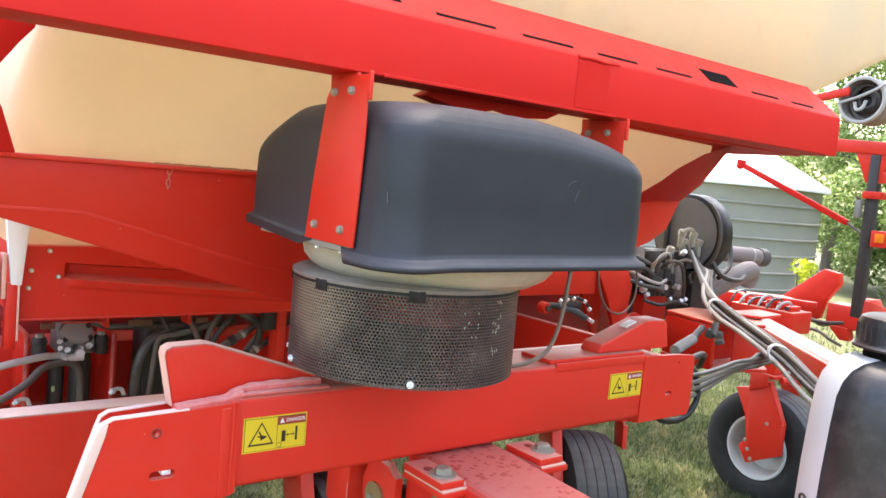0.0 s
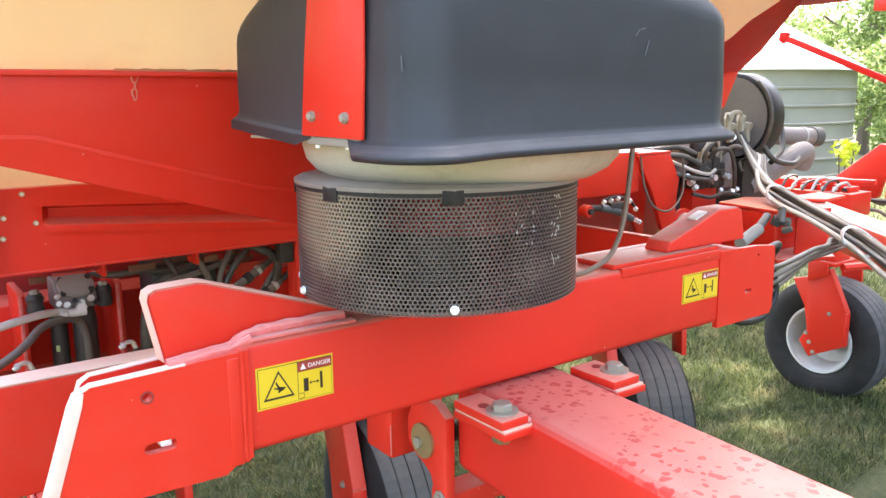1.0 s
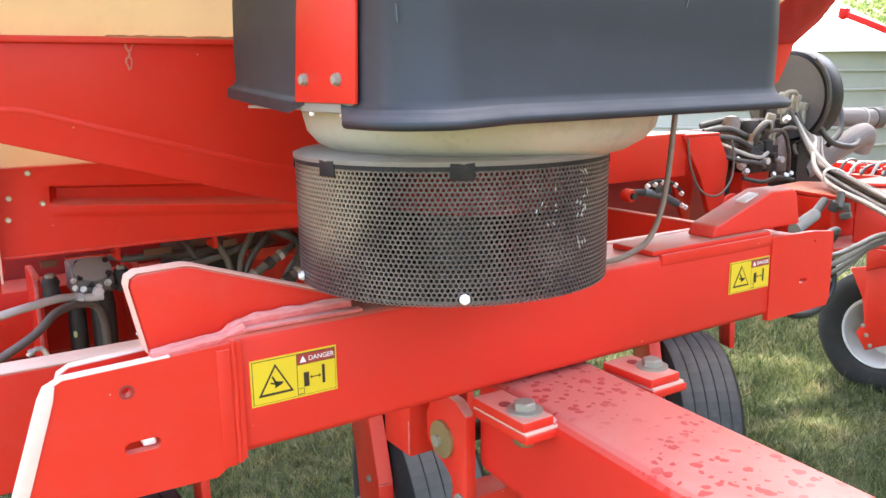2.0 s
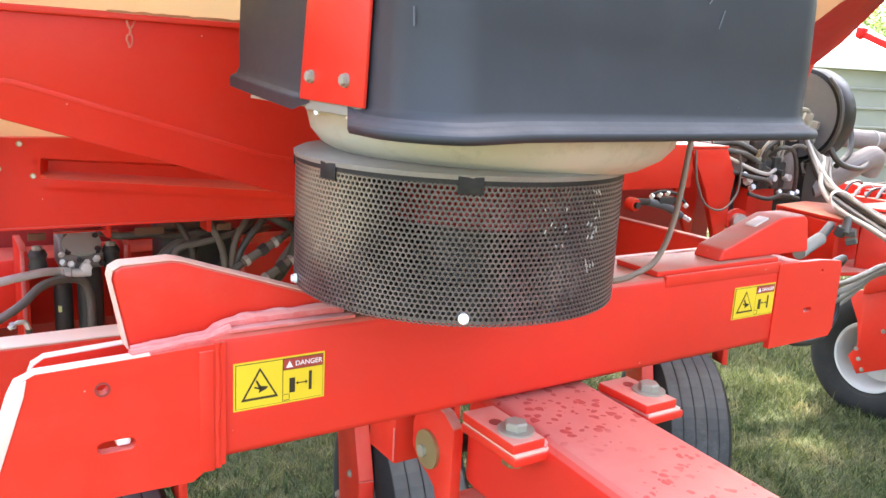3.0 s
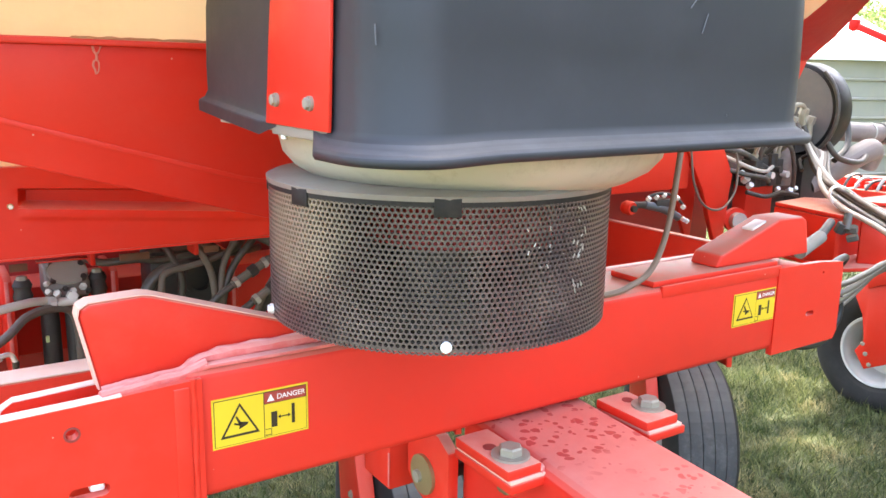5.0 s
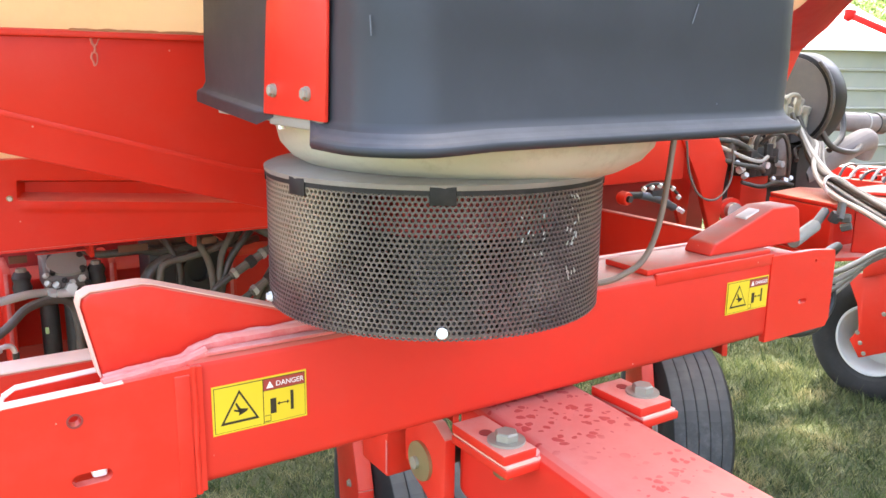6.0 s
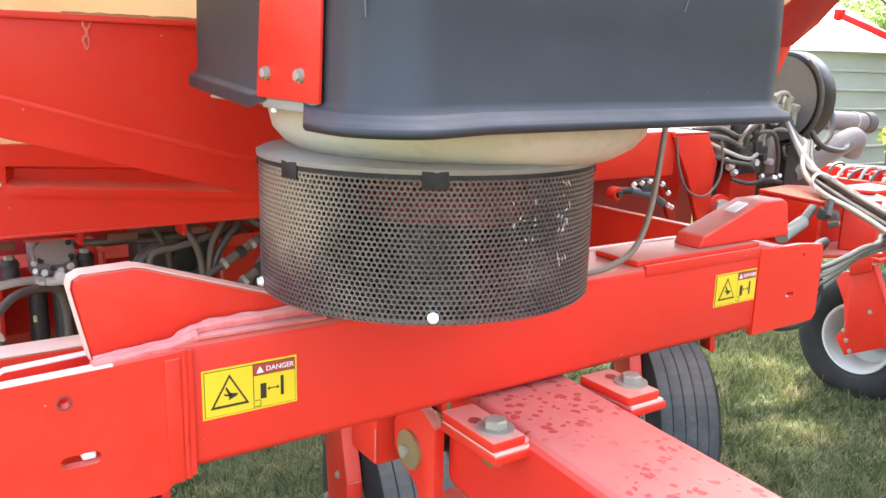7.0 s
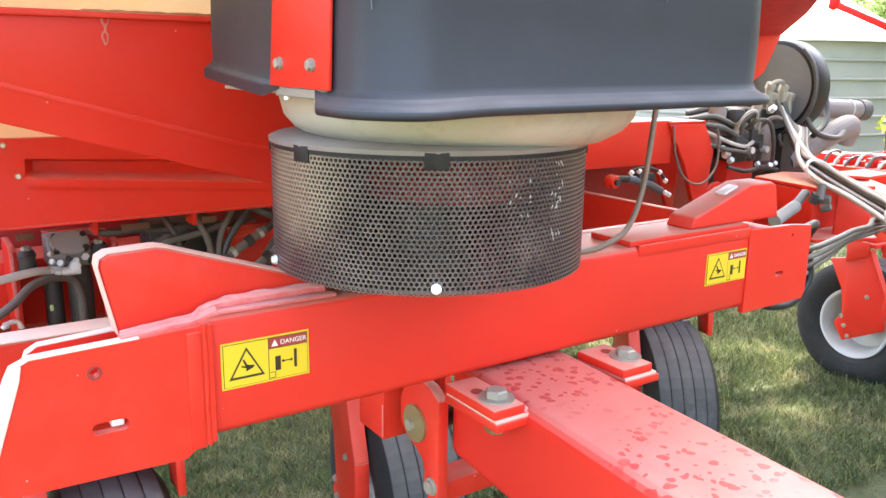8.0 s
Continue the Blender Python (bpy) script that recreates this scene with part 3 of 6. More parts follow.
def text_mesh(body, height, x, z, y, name):
    cu = bpy.data.curves.new(name, "FONT")
    cu.body, cu.size, cu.extrude = body, height * 1.38, 0.0002
    ob = bpy.data.objects.new(name, cu)
    scene.collection.objects.link(ob)
    me = bpy.data.meshes.new_from_object(ob.evaluated_get(bpy.context.evaluated_depsgraph_get()))
    bpy.data.objects.remove(ob)
    bm = bmesh.new()
    bm.from_mesh(me)
    moved(bm, Matrix.Translation((x, y, z)) @ Matrix.Rotation(radians(90), 4, "X"))
    return bm


def make_decal(parent, x, z, w, h, y):
    """A yellow warning plate: framed triangle, dark header with its word, symbol field."""
    d = part("warning_decal", box(x - 0.0024, x + w + 0.0024, y - 0.0006, y, z - h - 0.0024, z + 0.0024, 0), M_YELLOW, parent, "yellow danger decal with black symbols")
    part("ink_frame", box(x, x + w, y - 0.0012, y - 0.0006, z - h, z, 0), M_INK, d)
    y1 = y - 0.0012
    e = 0.0007
    part("triangle_field", box(x + e, x + w * 0.52, y1 - 0.0006, y1, z - h + e, z - e, 0), M_YELLOW, d)
    part("symbol_field", box(x + w * 0.53, x + w - e, y1 - 0.0006, y1, z - h + e, z - h * 0.27, 0), M_YELLOW, d)
    part("header", box(x + w * 0.53, x + w - e, y1 - 0.0006, y1, z - h * 0.255, z - e, 0), M_MAROON, d, "dark red header strip")
    y2 = y1 - 0.0006
    cx, cz = x + w * 0.265, z - h * 0.50

    def tri(s):
        return [(-s * 0.58, -s * 0.46), (s * 0.58, -s * 0.46), (0, s * 0.54)]

    part("triangle", flat_shape(tri(h * 0.72), cx, cz, y2), M_INK, d)
    part("triangle_inner", flat_shape(tri(h * 0.58), cx, cz - h * 0.004, y2 - 0.0006), M_YELLOW, d)
    y3 = y2 - 0.0012
    mark = merged(flat_shape([(-0.002, -0.010), (0.008, -0.006), (0.010, -0.003), (0.000, -0.001)], cx, cz, y3),
                  flat_shape([(-0.006, 0.006), (-0.004, 0.007), (0.002, -0.004), (-0.001, -0.006)], cx, cz, y3),
                  flat_shape([(-0.008, -0.003), (-0.007, -0.001), (0.001, -0.004), (0.0, -0.006)], cx, cz, y3))
    part("impact_mark", moved(mark, Matrix.Identity(4)), M_INK, d)
    part("lettering", text_mesh("DANGER", h * 0.115, x + w * 0.665, z - h * 0.19, y2 - 0.0003, "lettering"), M_WHITE_INK, d)
    part("header_triangle", flat_shape([(-0.0045, -0.004), (0.0045, -0.004), (0, 0.0045)], x + w * 0.60, z - h * 0.14, y2), M_WHITE_INK, d)
    part("machine_bar", box(x + w * 0.60, x + w * 0.665, y2 - 0.0006, y2, z - h * 0.80, z - h * 0.46, 0), M_INK, d)
    part("arrow", flat_shape([(-0.008, 0), (-0.005, 0.0025), (-0.005, 0.0006), (0.005, 0.0006), (0.005, 0.0025), (0.008, 0), (0.005, -0.0025), (0.005, -0.0006), (-0.005, -0.0006), (-0.005, -0.0025)],
                             x + w * 0.745, z - h * 0.60, y2), M_INK, d)
    part("distance_bar", box(x + w * 0.828, x + w * 0.862, y2 - 0.0006, y2, z - h * 0.80, z - h * 0.36, 0), M_INK, d)
    part("small_box", merged(box(x + w * 0.535, x + w * 0.60, y2 - 0.0006, y2, z - h + 0.002, z - h + 0.0028, 0), box(x + w * 0.535, x + w * 0.60, y2 - 0.0006, y2, z - h * 0.83, z - h * 0.82, 0),
                             box(x + w * 0.597, x + w * 0.602, y2 - 0.0006, y2, z - h + 0.0028, z - h * 0.83, 0)), M_INK, d)


def cut_plate(outline, holes, y0, y1, bev=0.004):
    """An upright plate with slots (x, z, length, height) cut through it."""
    bm = bmesh.new()
    loops = [[bm.verts.new((x, y0, z)) for x, z in outline]]
    for hx, hz, length, height in holes:
        r = height / 2
        pts = []
        for k in range(12):
            a = 2 * math.pi * (k + 0.5) / 12
            off = (length / 2 - r) * (1 if math.cos(a) > 0 else -1)
            pts.append((hx + off + r * math.cos(a), hz + r * math.sin(a)))
        loops.append([bm.verts.new((x, y0, z)) for x, z in pts])
    edges = []
    for lp in loops:
        edges += [bm.edges.new((lp[i], lp[(i + 1) % len(lp)])) for i in range(len(lp))]
    bmesh.ops.triangle_fill(bm, edges=edges, use_beauty=True)
    ret = bmesh.ops.extrude_face_region(bm, geom=list(bm.faces))
    bmesh.ops.translate(bm, verts=[v for v in ret["geom"] if isinstance(v, bmesh.types.BMVert)], vec=(0, y1 - y0, 0))
    bmesh.ops.recalc_face_normals(bm, faces=bm.faces)
    return bm


def weld_bead(points, r, parent, mat=None):
    """A lumpy bead laid along the points."""
    bm = hose(points, r, 10, 14)
    for v in bm.verts:
        k = noise.noise(v.co * 45) * r * 0.3 + noise.noise(v.co * 130) * r * 0.10
        v.co.z += k
        v.co.y -= abs(k) * 0.5
    return part("weld_bead", bm, mat or M_WELD, parent, "lumpy painted weld seam")


# Worn end band, and the pale tone for glare on the wing arm.
M_BAND = plain("worn_and_glare_band", (0.76, 0.50, 0.40), 0.6, vary=0.35, scale=14, bump=0.1, film=0.3, dust=0.4, dust_color=(0.85, 0.75, 0.66))


def make_cross_beam():
    b = thing("cross_beam", (0.5, 0.075, BEAM_Z0), "red painted square steel cross beam with warning decals", "machine beam")
    part("tube", box(-0.03, 1.075, 0.0, 0.15, BEAM_Z0, BEAM_Z1, 0.012, 3), M_BEAM, b)
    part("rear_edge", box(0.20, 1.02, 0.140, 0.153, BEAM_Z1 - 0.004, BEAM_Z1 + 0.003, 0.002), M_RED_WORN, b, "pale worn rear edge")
    # clevis plates at one end
    out = [(-0.286, 1.194), (-0.2400, 1.330), (-0.233, 1.343), (-0.216, 1.3515), (-0.118, 1.3545), (-0.012, 1.359), (-0.012, 1.203), (-0.038, 1.198), (-0.052, 1.188)]
    inner = [(-0.256, 1.175), (-0.2130, 1.310), (-0.207, 1.326), (-0.196, 1.3335), (-0.100, 1.3385), (-0.012, 1.345), (-0.012, 1.203), (-0.045, 1.193)]
    front = part("clevis_plate", cut_plate(out, [(-0.150, 1.3235, 0.013, 0.013), (-0.137, 1.2535, 0.042, 0.015)], -0.006, 0.008), M_RED, b)
    part("clevis_plate", cut_plate(inner, [(-0.12, 1.257, 0.042, 0.015)], 0.092, 0.105), M_RED, b)
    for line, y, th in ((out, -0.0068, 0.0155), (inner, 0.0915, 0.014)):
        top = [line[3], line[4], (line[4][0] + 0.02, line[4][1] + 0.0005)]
        part("edge_strip", prism(top + [(x, z + 0.0024) for x, z in top[::-1]], "y", y, y + th, 0.0006), M_PALE, b, "pale plate edge")
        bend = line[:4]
        part("edge_strip", prism([*bend, (bend[3][0] + 0.001, bend[3][1] + 0.0024), (bend[2][0] - 0.002, bend[2][1] + 0.002), (bend[1][0] - 0.0022, bend[1][1] + 0.0006), (bend[0][0] - 0.0022, bend[0][1])], "y", y, y + th, 0.0006), M_PALE, b, "pale plate edge")
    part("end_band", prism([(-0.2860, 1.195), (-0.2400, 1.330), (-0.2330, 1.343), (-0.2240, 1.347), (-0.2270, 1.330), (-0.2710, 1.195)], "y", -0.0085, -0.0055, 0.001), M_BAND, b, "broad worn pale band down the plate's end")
    part("bore_rim", turned([(0.0064, -0.0072), (0.0085, -0.0072), (0.0085, -0.0058), (0.0064, -0.0058)], (-0.150, 0, 1.3235), "y", 18, True), M_SLOT, front, "scuffed round bore")
    part("slot_piece", box(-0.136, -0.120, 0.000, 0.052, 1.2490, 1.2585, 0.003), M_WHITE_BOLT, front, "white piece behind the slot")
    # joint bands of the beam's sleeve
    part("joint_band", box(-0.044, -0.026, -0.0082, -0.0055, 1.198, 1.352, 0.0025, 3), M_RED, b)
    weld_bead([(-0.021, -0.003, 1.20), (-0.022, -0.004, 1.26), (-0.02, -0.003, 1.31), (-0.021, -0.003, 1.36)], 0.0042, b, M_RED)
    # top sleeve edge along the beam
    part("top_strip", box(-0.005, 0.165, 0.004, 0.02, BEAM_Z1 - 0.001, BEAM_Z1 + 0.004, 0.002), M_WELD, b, "pale dust-worn strip")
    # gusset at the clevis
    g = [(-0.112, 1.346), (-0.129, 1.437), (-0.127, 1.446), (-0.118, 1.4515), (-0.062, 1.4535), (-0.05, 1.451), (0.152, 1.383), (0.155, 1.362), (0.02, 1.366), (-0.02, 1.354)]
    part("gusset", prism(g, "y", 0.036, 0.062, 0.005, 3), M_RED_DUSTY, b, "angled gusset plate with pale dusty edges")
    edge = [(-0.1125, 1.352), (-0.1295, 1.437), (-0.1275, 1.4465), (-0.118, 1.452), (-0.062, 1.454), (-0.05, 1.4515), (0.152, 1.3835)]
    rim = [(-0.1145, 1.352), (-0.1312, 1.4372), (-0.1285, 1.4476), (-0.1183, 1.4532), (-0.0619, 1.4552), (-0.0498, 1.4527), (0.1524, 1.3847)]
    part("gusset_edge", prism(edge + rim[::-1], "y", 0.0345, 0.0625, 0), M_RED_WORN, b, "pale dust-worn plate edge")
    weld_bead([(-0.112, 0.028, 1.350), (-0.06, 0.026, 1.354), (-0.025, 0.024, 1.358), (0.0, 0.026, 1.370), (0.06, 0.028, 1.373), (0.155, 0.03, 1.372)], 0.0095, b)
    weld_bead([(-0.118, 0.004, 1.355), (-0.08, 0.010, 1.356), (-0.03, 0.012, 1.361), (0.0, 0.012, 1.368)], 0.007, b)
    # pad and wedge gusset at the other end
    part("pad_plate", box(0.735, 1.068, 0.006, 0.105, BEAM_Z1, BEAM_Z1 + 0.011, 0.003), M_BEAM, b)
    part("pad_lip", box(0.75, 1.07, -0.002, 0.006, BEAM_Z1 - 0.018, BEAM_Z1 + 0.003, 0.003), M_RED, b)
    wedge = [(0.908, 1.377), (0.920, 1.400), (0.945, 1.407), (1.080, 1.452), (1.15, 1.452), (1.165, 1.444), (1.18, 1.377)]
    wg = part("wedge_gusset", prism(wedge, "y", 0.018, 0.080, 0.005, 3), M_BEAM, b, "wedge-shaped red gusset")
    part("lift_plate", prism([(1.022, 1.4362), (1.060, 1.4490), (1.060, 1.4445), (1.022, 1.4316)], "y", 0.034, 0.058, 0.001), M_CAST, wg, "small pale stamped plate")
    # end plate with slots
    part("end_plate", cut_plate([(1.062, 1.195), (1.062, 1.364), (1.20, 1.362), (1.268, 1.355), (1.272, 1.34), (1.272, 1.212), (1.262, 1.196)],
                                [(1.173, 1.262, 0.026, 0.010), (1.205, 1.340, 0.007, 0.007)], -0.003, 0.009), M_RED, b)
    part("end_plate", cut_plate([(1.062, 1.195), (1.062, 1.364), (1.20, 1.362), (1.268, 1.355), (1.272, 1.34), (1.272, 1.212), (1.262, 1.196)],
                                [(1.173, 1.262, 0.026, 0.010)], 0.14, 0.154), M_RED, b)
    part("end_core", box(1.07, 1.16, 0.009, 0.139, 1.21, 1.36, 0.004), M_RED, b)
    make_decal(b, 0.0015, 1.3255, 0.1155, 0.0575, -0.0004)
    make_decal(b, 0.941, 1.327, 0.1155, 0.0570, -0.0004)
    return b


make_cross_beam()

# ---- the drawbar under it ----


def make_drawbar():
    d = thing("drawbar", (0.51, -0.5, 1.03), "red square drawbar, dusty on top with drop marks", "machine beam")
    part("tube", moved(box(0.410, 0.611, -2.6, 0.090, 1.02, 1.197, 0.022, 4), Matrix.Translation((0.51, 0, 0)) @ Matrix.Rotation(radians(-5.2), 4, "Z") @ Matrix.Translation((-0.51, 0, 0))), M_DRAWBAR, d)
    for x0, x1, bx, side in ((0.340, 0.398, 0.372, -1), (0.611, 0.680, 0.660, 1)):
        yb, yf, more = (-0.090, -0.127, 0.010) if side < 0 else (-0.068, -0.112, 0.012)
        low = part("clamp_plate", box(x0 + 0.002, x1 + more, yf - 0.004, 0.0, 1.170, 1.183, 0.0025), M_RED, d)
        up = part("clamp_plate", box(x0, x1 - 0.002, yf, -0.004, 1.188, 1.203, 0.0025), M_RED_DUSTY, d)
        part("shim", box(x0 + 0.004, x1 + more - 0.006, yf - 0.002, -0.002, 1.183, 1.188, 0.001), M_RED_WORN, low, "pale shim plate")
        part("slot_hole", disc((bx - 0.010, yb + 0.034, 1.2031), (0, 0, 1), 0.0095, 0.0009, 20), M_SLOT, up, "dark open slot")
        if side < 0:
            part("tack_weld", hose([(x1 - 0.004, -0.124, 1.186), (x1 + 0.006, -0.118, 1.187), (x1 + 0.012, -0.108, 1.186)], 0.006, 8, 4), M_WELD, low)
        bolt(d, (bx, yb, 1.203), (0, 0, 1), 0.030, M_ZINC, 0.0265, M_ZINC, "clamp_bolt")
        part("nut", hex_head((bx, yb, 1.169), (0, 0, -1), 0.030, 0.018), M_BRASS, d)
    return d


make_drawbar()


def make_pivot():
    """Link plates that stand edge-on beside the drawbar, with the pin's large washer on the outer face."""
    p = thing("pivot_link", (0.39, 0.14, 0.80), "red pivot link plates with a large pin washer", "linkage")
    face = [(0.080, 0.78), (0.080, 1.128), (0.110, 1.146), (0.150, 1.150), (0.186, 1.130), (0.204, 1.095), (0.203, 1.050), (0.178, 1.028), (0.150, 1.018), (0.130, 1.005), (0.117, 0.972), (0.110, 0.925), (0.108, 0.78)]
    part("link_plate", prism(face, "x", 0.385, 0.406, 0.003), M_RED_DUSTY, p)
    part("link_plate", prism(face, "x", 0.610, 0.630, 0.003), M_RED, p)
    w = part("pin_washer", disc((0.385, 0.149, 1.066), (-1, 0, 0), 0.0335, 0.006, 32, 0.0015), M_BRASS, p, "round yellowish pin washer")
    part("pin_bolt", disc((0.379, 0.157, 1.061), (-1, 0, 0), 0.0105, 0.006, 16, 0.003), M_ZINC, w)
    bolt(p, (0.385, 0.098, 0.968), (-1, 0, 0), 0.021, M_ZINC, 0.016, M_ZINC)
    lug = part("lug_block", box(0.368, 0.425, 0.235, 0.33, 1.000, 1.205, 0.005), M_RED, p)
    part("lug_edge", box(0.3662, 0.3682, 0.2335, 0.238, 1.008, 1.07, 0.0008), M_WELD, lug, "pale worn corner")
    part("cross_pin", hose([(0.40, 0.149, 1.066), (0.62, 0.149, 1.066)], 0.02, 14), M_DARK, p)
    part("lower_tie", box(0.407, 0.609, 0.10, 0.16, 0.925, 0.965, 0.006), M_RED, p)
    return p


make_pivot()


def make_side_beam():
    s = thing("side_beam", (-0.6, 0.55, 1.0), "red steel beam with a pale sunlit top edge", "machine beam")
    part("tube", box(-2.2, 0.10, 0.530, 0.585, 0.99, 1.203, 0.005, 3), M_RED_DUSTY, s)
    # The sunlit white of the beam's top, put into a pale strip.
    part("top_edge", box(-2.2, 0.10, 0.528, 0.587, 1.2035, 1.2070, 0.0015), M_PALE, s, "pale top edge with sunlight put into its colour")


make_side_beam()

# ---- fan with perforated screen ----
M_CLIP = plain("dusty_black_clip", (0.016, 0.014, 0.013), 0.55, vary=0.4, scale=40, dust=0.5, dust_color=(0.16, 0.13, 0.11), film=0.15, spec=0.2)
M_LIP = plain("beige_casing_lip", (0.27, 0.245, 0.20), 0.6, vary=0.2, scale=40, bump=0.1)
M_HOSE_TAN = plain("brown_hose", (0.17, 0.115, 0.08), 0.5, vary=0.3, scale=40, dust=0.3)
M_DISC_PALE = plain("scuffed_plastic", (0.085, 0.087, 0.094), 0.6)
FAN_X, FAN_Y, FAN_R = 0.272, -0.058, 0.204


def make_fan():
    f = thing("fan_unit", (FAN_X, FAN_Y, 1.42), "fan with a black perforated screen and milky casing", "fan")
    z0, z1 = 1.424, 1.582
    around = 208
    pitch = 2 * math.pi * FAN_R / around
    rows = int((z1 - 0.001 - z0) / (pitch * 0.866))
    verts, faces = [], []
    hole, deep = pitch * 0.352, 0.0027
    for j in range(rows):
        zc = z0 + (j + 0.5) * pitch * 0.866
        for i in range(around):
            a0 = (i + 0.5 * (j % 2)) * pitch / FAN_R
            k = len(verts)
            outer, inner = [], []
            for n in range(12):
                b = math.pi * n / 6 + math.pi / 6
                rad = pitch / math.sqrt(3) if n % 2 == 0 else pitch / 2
                outer.append((rad * math.cos(b), rad * math.sin(b)))
                inner.append((hole * math.cos(b), hole * math.sin(b)))
            for ring, rr in ((outer, FAN_R), (inner, FAN_R), (inner, FAN_R - deep)):
                for u, v in ring:
                    a = a0 + u / FAN_R
                    verts.append((rr * math.cos(a), rr * math.sin(a), zc + v - 1.42))
            for n in range(12):
                m = (n + 1) % 12
                faces.append((k + n, k + m, k + 12 + m, k + 12 + n))
                faces.append((k + 12 + n, k + 12 + m, k + 24 + m, k + 24 + n))
    me = bpy.data.meshes.new("perforated_screen")
    me.from_pydata(verts, [], faces)
    me.materials.append(M_SCREEN)
    screen = tagged(new("perforated_screen", me), "dusty black sheet with round holes")
    screen.parent = f
    ORIGIN[screen] = ORIGIN[f]
    top = z0 + rows * pitch * 0.866 - 0.004
    c = (FAN_X, FAN_Y, 0)
    part("upper_band", turned([(FAN_R + 0.0008, top), (FAN_R + 0.0008, z1), (FAN_R - 0.002, z1), (FAN_R - 0.002, top)], c, n=96, closed=True), M_CLIP, screen)
    part("screen_lid", turned([(FAN_R + 0.002, z1 - 0.002), (FAN_R + 0.0025, z1 + 0.003), (FAN_R - 0.004, z1 + 0.006), (0.15, z1 + 0.008), (0.15, z1), (FAN_R - 0.004, z1 - 0.003)], c, n=96, closed=True), M_LID, f, "grey dusty lid ring")
    for a in (-168, -120.5, -35, -5, 30, 75, 120, 150):
        ar = radians(a)
        clip = box(-0.0135, 0.0135, -0.0012, 0.001, z1 - 0.017, z1 + 0.002, 0.0008)
        moved(clip, Matrix.Translation(c) @ Matrix.Rotation(ar + math.pi / 2, 4, "Z") @ Matrix.Translation((0, -FAN_R - 0.001, 0)))
        part("clip", clip, M_CLIP, screen)
    for k in range(26):
        # flaked paint in two patches beside the seam
        wide = k % 3 == 0
        ar = radians((-93 if wide else -76.5) + (4.5 if wide else 2.2) * math.sin(k * 12.9))
        z = (1.532 if wide else 1.527) + (0.020 if wide else 0.042) * math.sin(k * 4.7)
        q = Vector((FAN_X + (FAN_R + 0.0006) * math.cos(ar), FAN_Y + (FAN_R + 0.0006) * math.sin(ar), z))
        part("flake", hose([q, q + Vector((0.0030 * math.sin(k * 3.1), 0, -0.0015 - 0.003 * abs(math.sin(k * 1.7))))], 0.0007, 5, 2), M_STEEL, screen, "pale flaked paint")
    for k in (0, 1, 3, 4, 7, 8):
        ar = radians(-77 + 3.0 * math.sin(k * 2.3) + 1.3 * math.sin(k * 7.1))
        q = Vector((FAN_X + (FAN_R + 0.0012) * math.cos(ar), FAN_Y + (FAN_R + 0.0012) * math.sin(ar), 1.555 - 0.009 * k))
        part("scuff", hose([q, q + Vector((0.002 * math.sin(k), 0, -0.002 - 0.006 * abs(math.sin(k * 1.7))))], 0.0006, 5, 2), M_STEEL, screen, "pale scratch on the seam")
    for a in (-191.0, -120.3, -15, 40, 90, 140):
        ar = radians(a)
        n = (math.cos(ar), math.sin(ar), 0)
        p = (FAN_X + n[0] * (FAN_R + 0.001), FAN_Y + n[1] * (FAN_R + 0.001), 1.4335)
        bolt(f, p, n, 0.0086, M_CHROME, 0.0060, M_WHITE_BOLT, "screen_bolt")
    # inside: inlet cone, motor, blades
    part("inner_drum", turned([(0.115, 1.575), (0.115, 1.545), (0.125, 1.520), (0.125, 1.512), (0.09, 1.512)], (FAN_X + 0.03, FAN_Y - 0.01, 0), n=40), M_RED_SHADED, f, "red fan inlet ring")
    part("motor", turned([(0.055, 1.505), (0.055, 1.432), (0.045, 1.426), (0.0, 1.426)], c, n=28), M_DARK, f)
    # Dark half-shroud added to stop light showing through the holes.
    part("light_stop_shroud", prism([(FAN_X + 0.192 * math.cos(radians(a)), FAN_Y + 0.192 * math.sin(radians(a))) for a in range(-8, 189, 7)] + [(FAN_X + 0.186 * math.cos(radians(a)), FAN_Y + 0.186 * math.sin(radians(a))) for a in range(188, -9, -7)], "z", 1.43, 1.575, 0), M_DARK, f)
    part("base_ring", turned([(FAN_R - 0.003, 1.4285), (FAN_R - 0.003, 1.4255), (0.04, 1.4255), (0.04, 1.4285)], c, n=64, closed=True), M_LID, f)
    # milky casing above the screen
    pc = (0.315, -0.062, 0)
    casing = part("casing", turned([(0.14, 1.576), (0.192, 1.584), (0.215, 1.597), (0.228, 1.612), (0.233, 1.632), (0.233, 1.646)], pc, n=72), M_PAN, f, "milky rounded fan casing")
    part("casing_flange", prism([(0.062, -0.24), (0.09, -0.29), (0.5, -0.31), (0.55, -0.25), (0.55, 0.12), (0.062, 0.12)], "z", 1.6400, 1.6440, 0.001), M_PAN, f)
    lip = part("casing_lip", prism([(0.0475, -0.222), (0.0475, -0.088), (0.062, -0.088), (0.075, -0.222)], "z", 1.6390, 1.6505, 0.002), M_LIP, f, "pale beige casing lip under the strap")
    for x, y in ((0.0515, -0.112), (0.058, -0.175)):
        part("rivet", disc((x, y, 1.6395), (0, 0, -1), 0.0035, 0.004, 12), M_WHITE_BOLT, lip)
    part("drain_hose", hose([(0.705, -0.05, 1.76), (0.705, -0.06, 1.68), (0.698, -0.06, 1.59), (0.682, -0.06, 1.48), (0.652, -0.06, 1.42), (0.605, -0.058, 1.398), (0.565, -0.055, 1.392), (0.50, -0.05, 1.392), (0.46, -0.05, 1.41)], 0.0048, 10, 8), M_HOSE_TAN, f, "thin brown rubber hose")
    return f


make_fan()


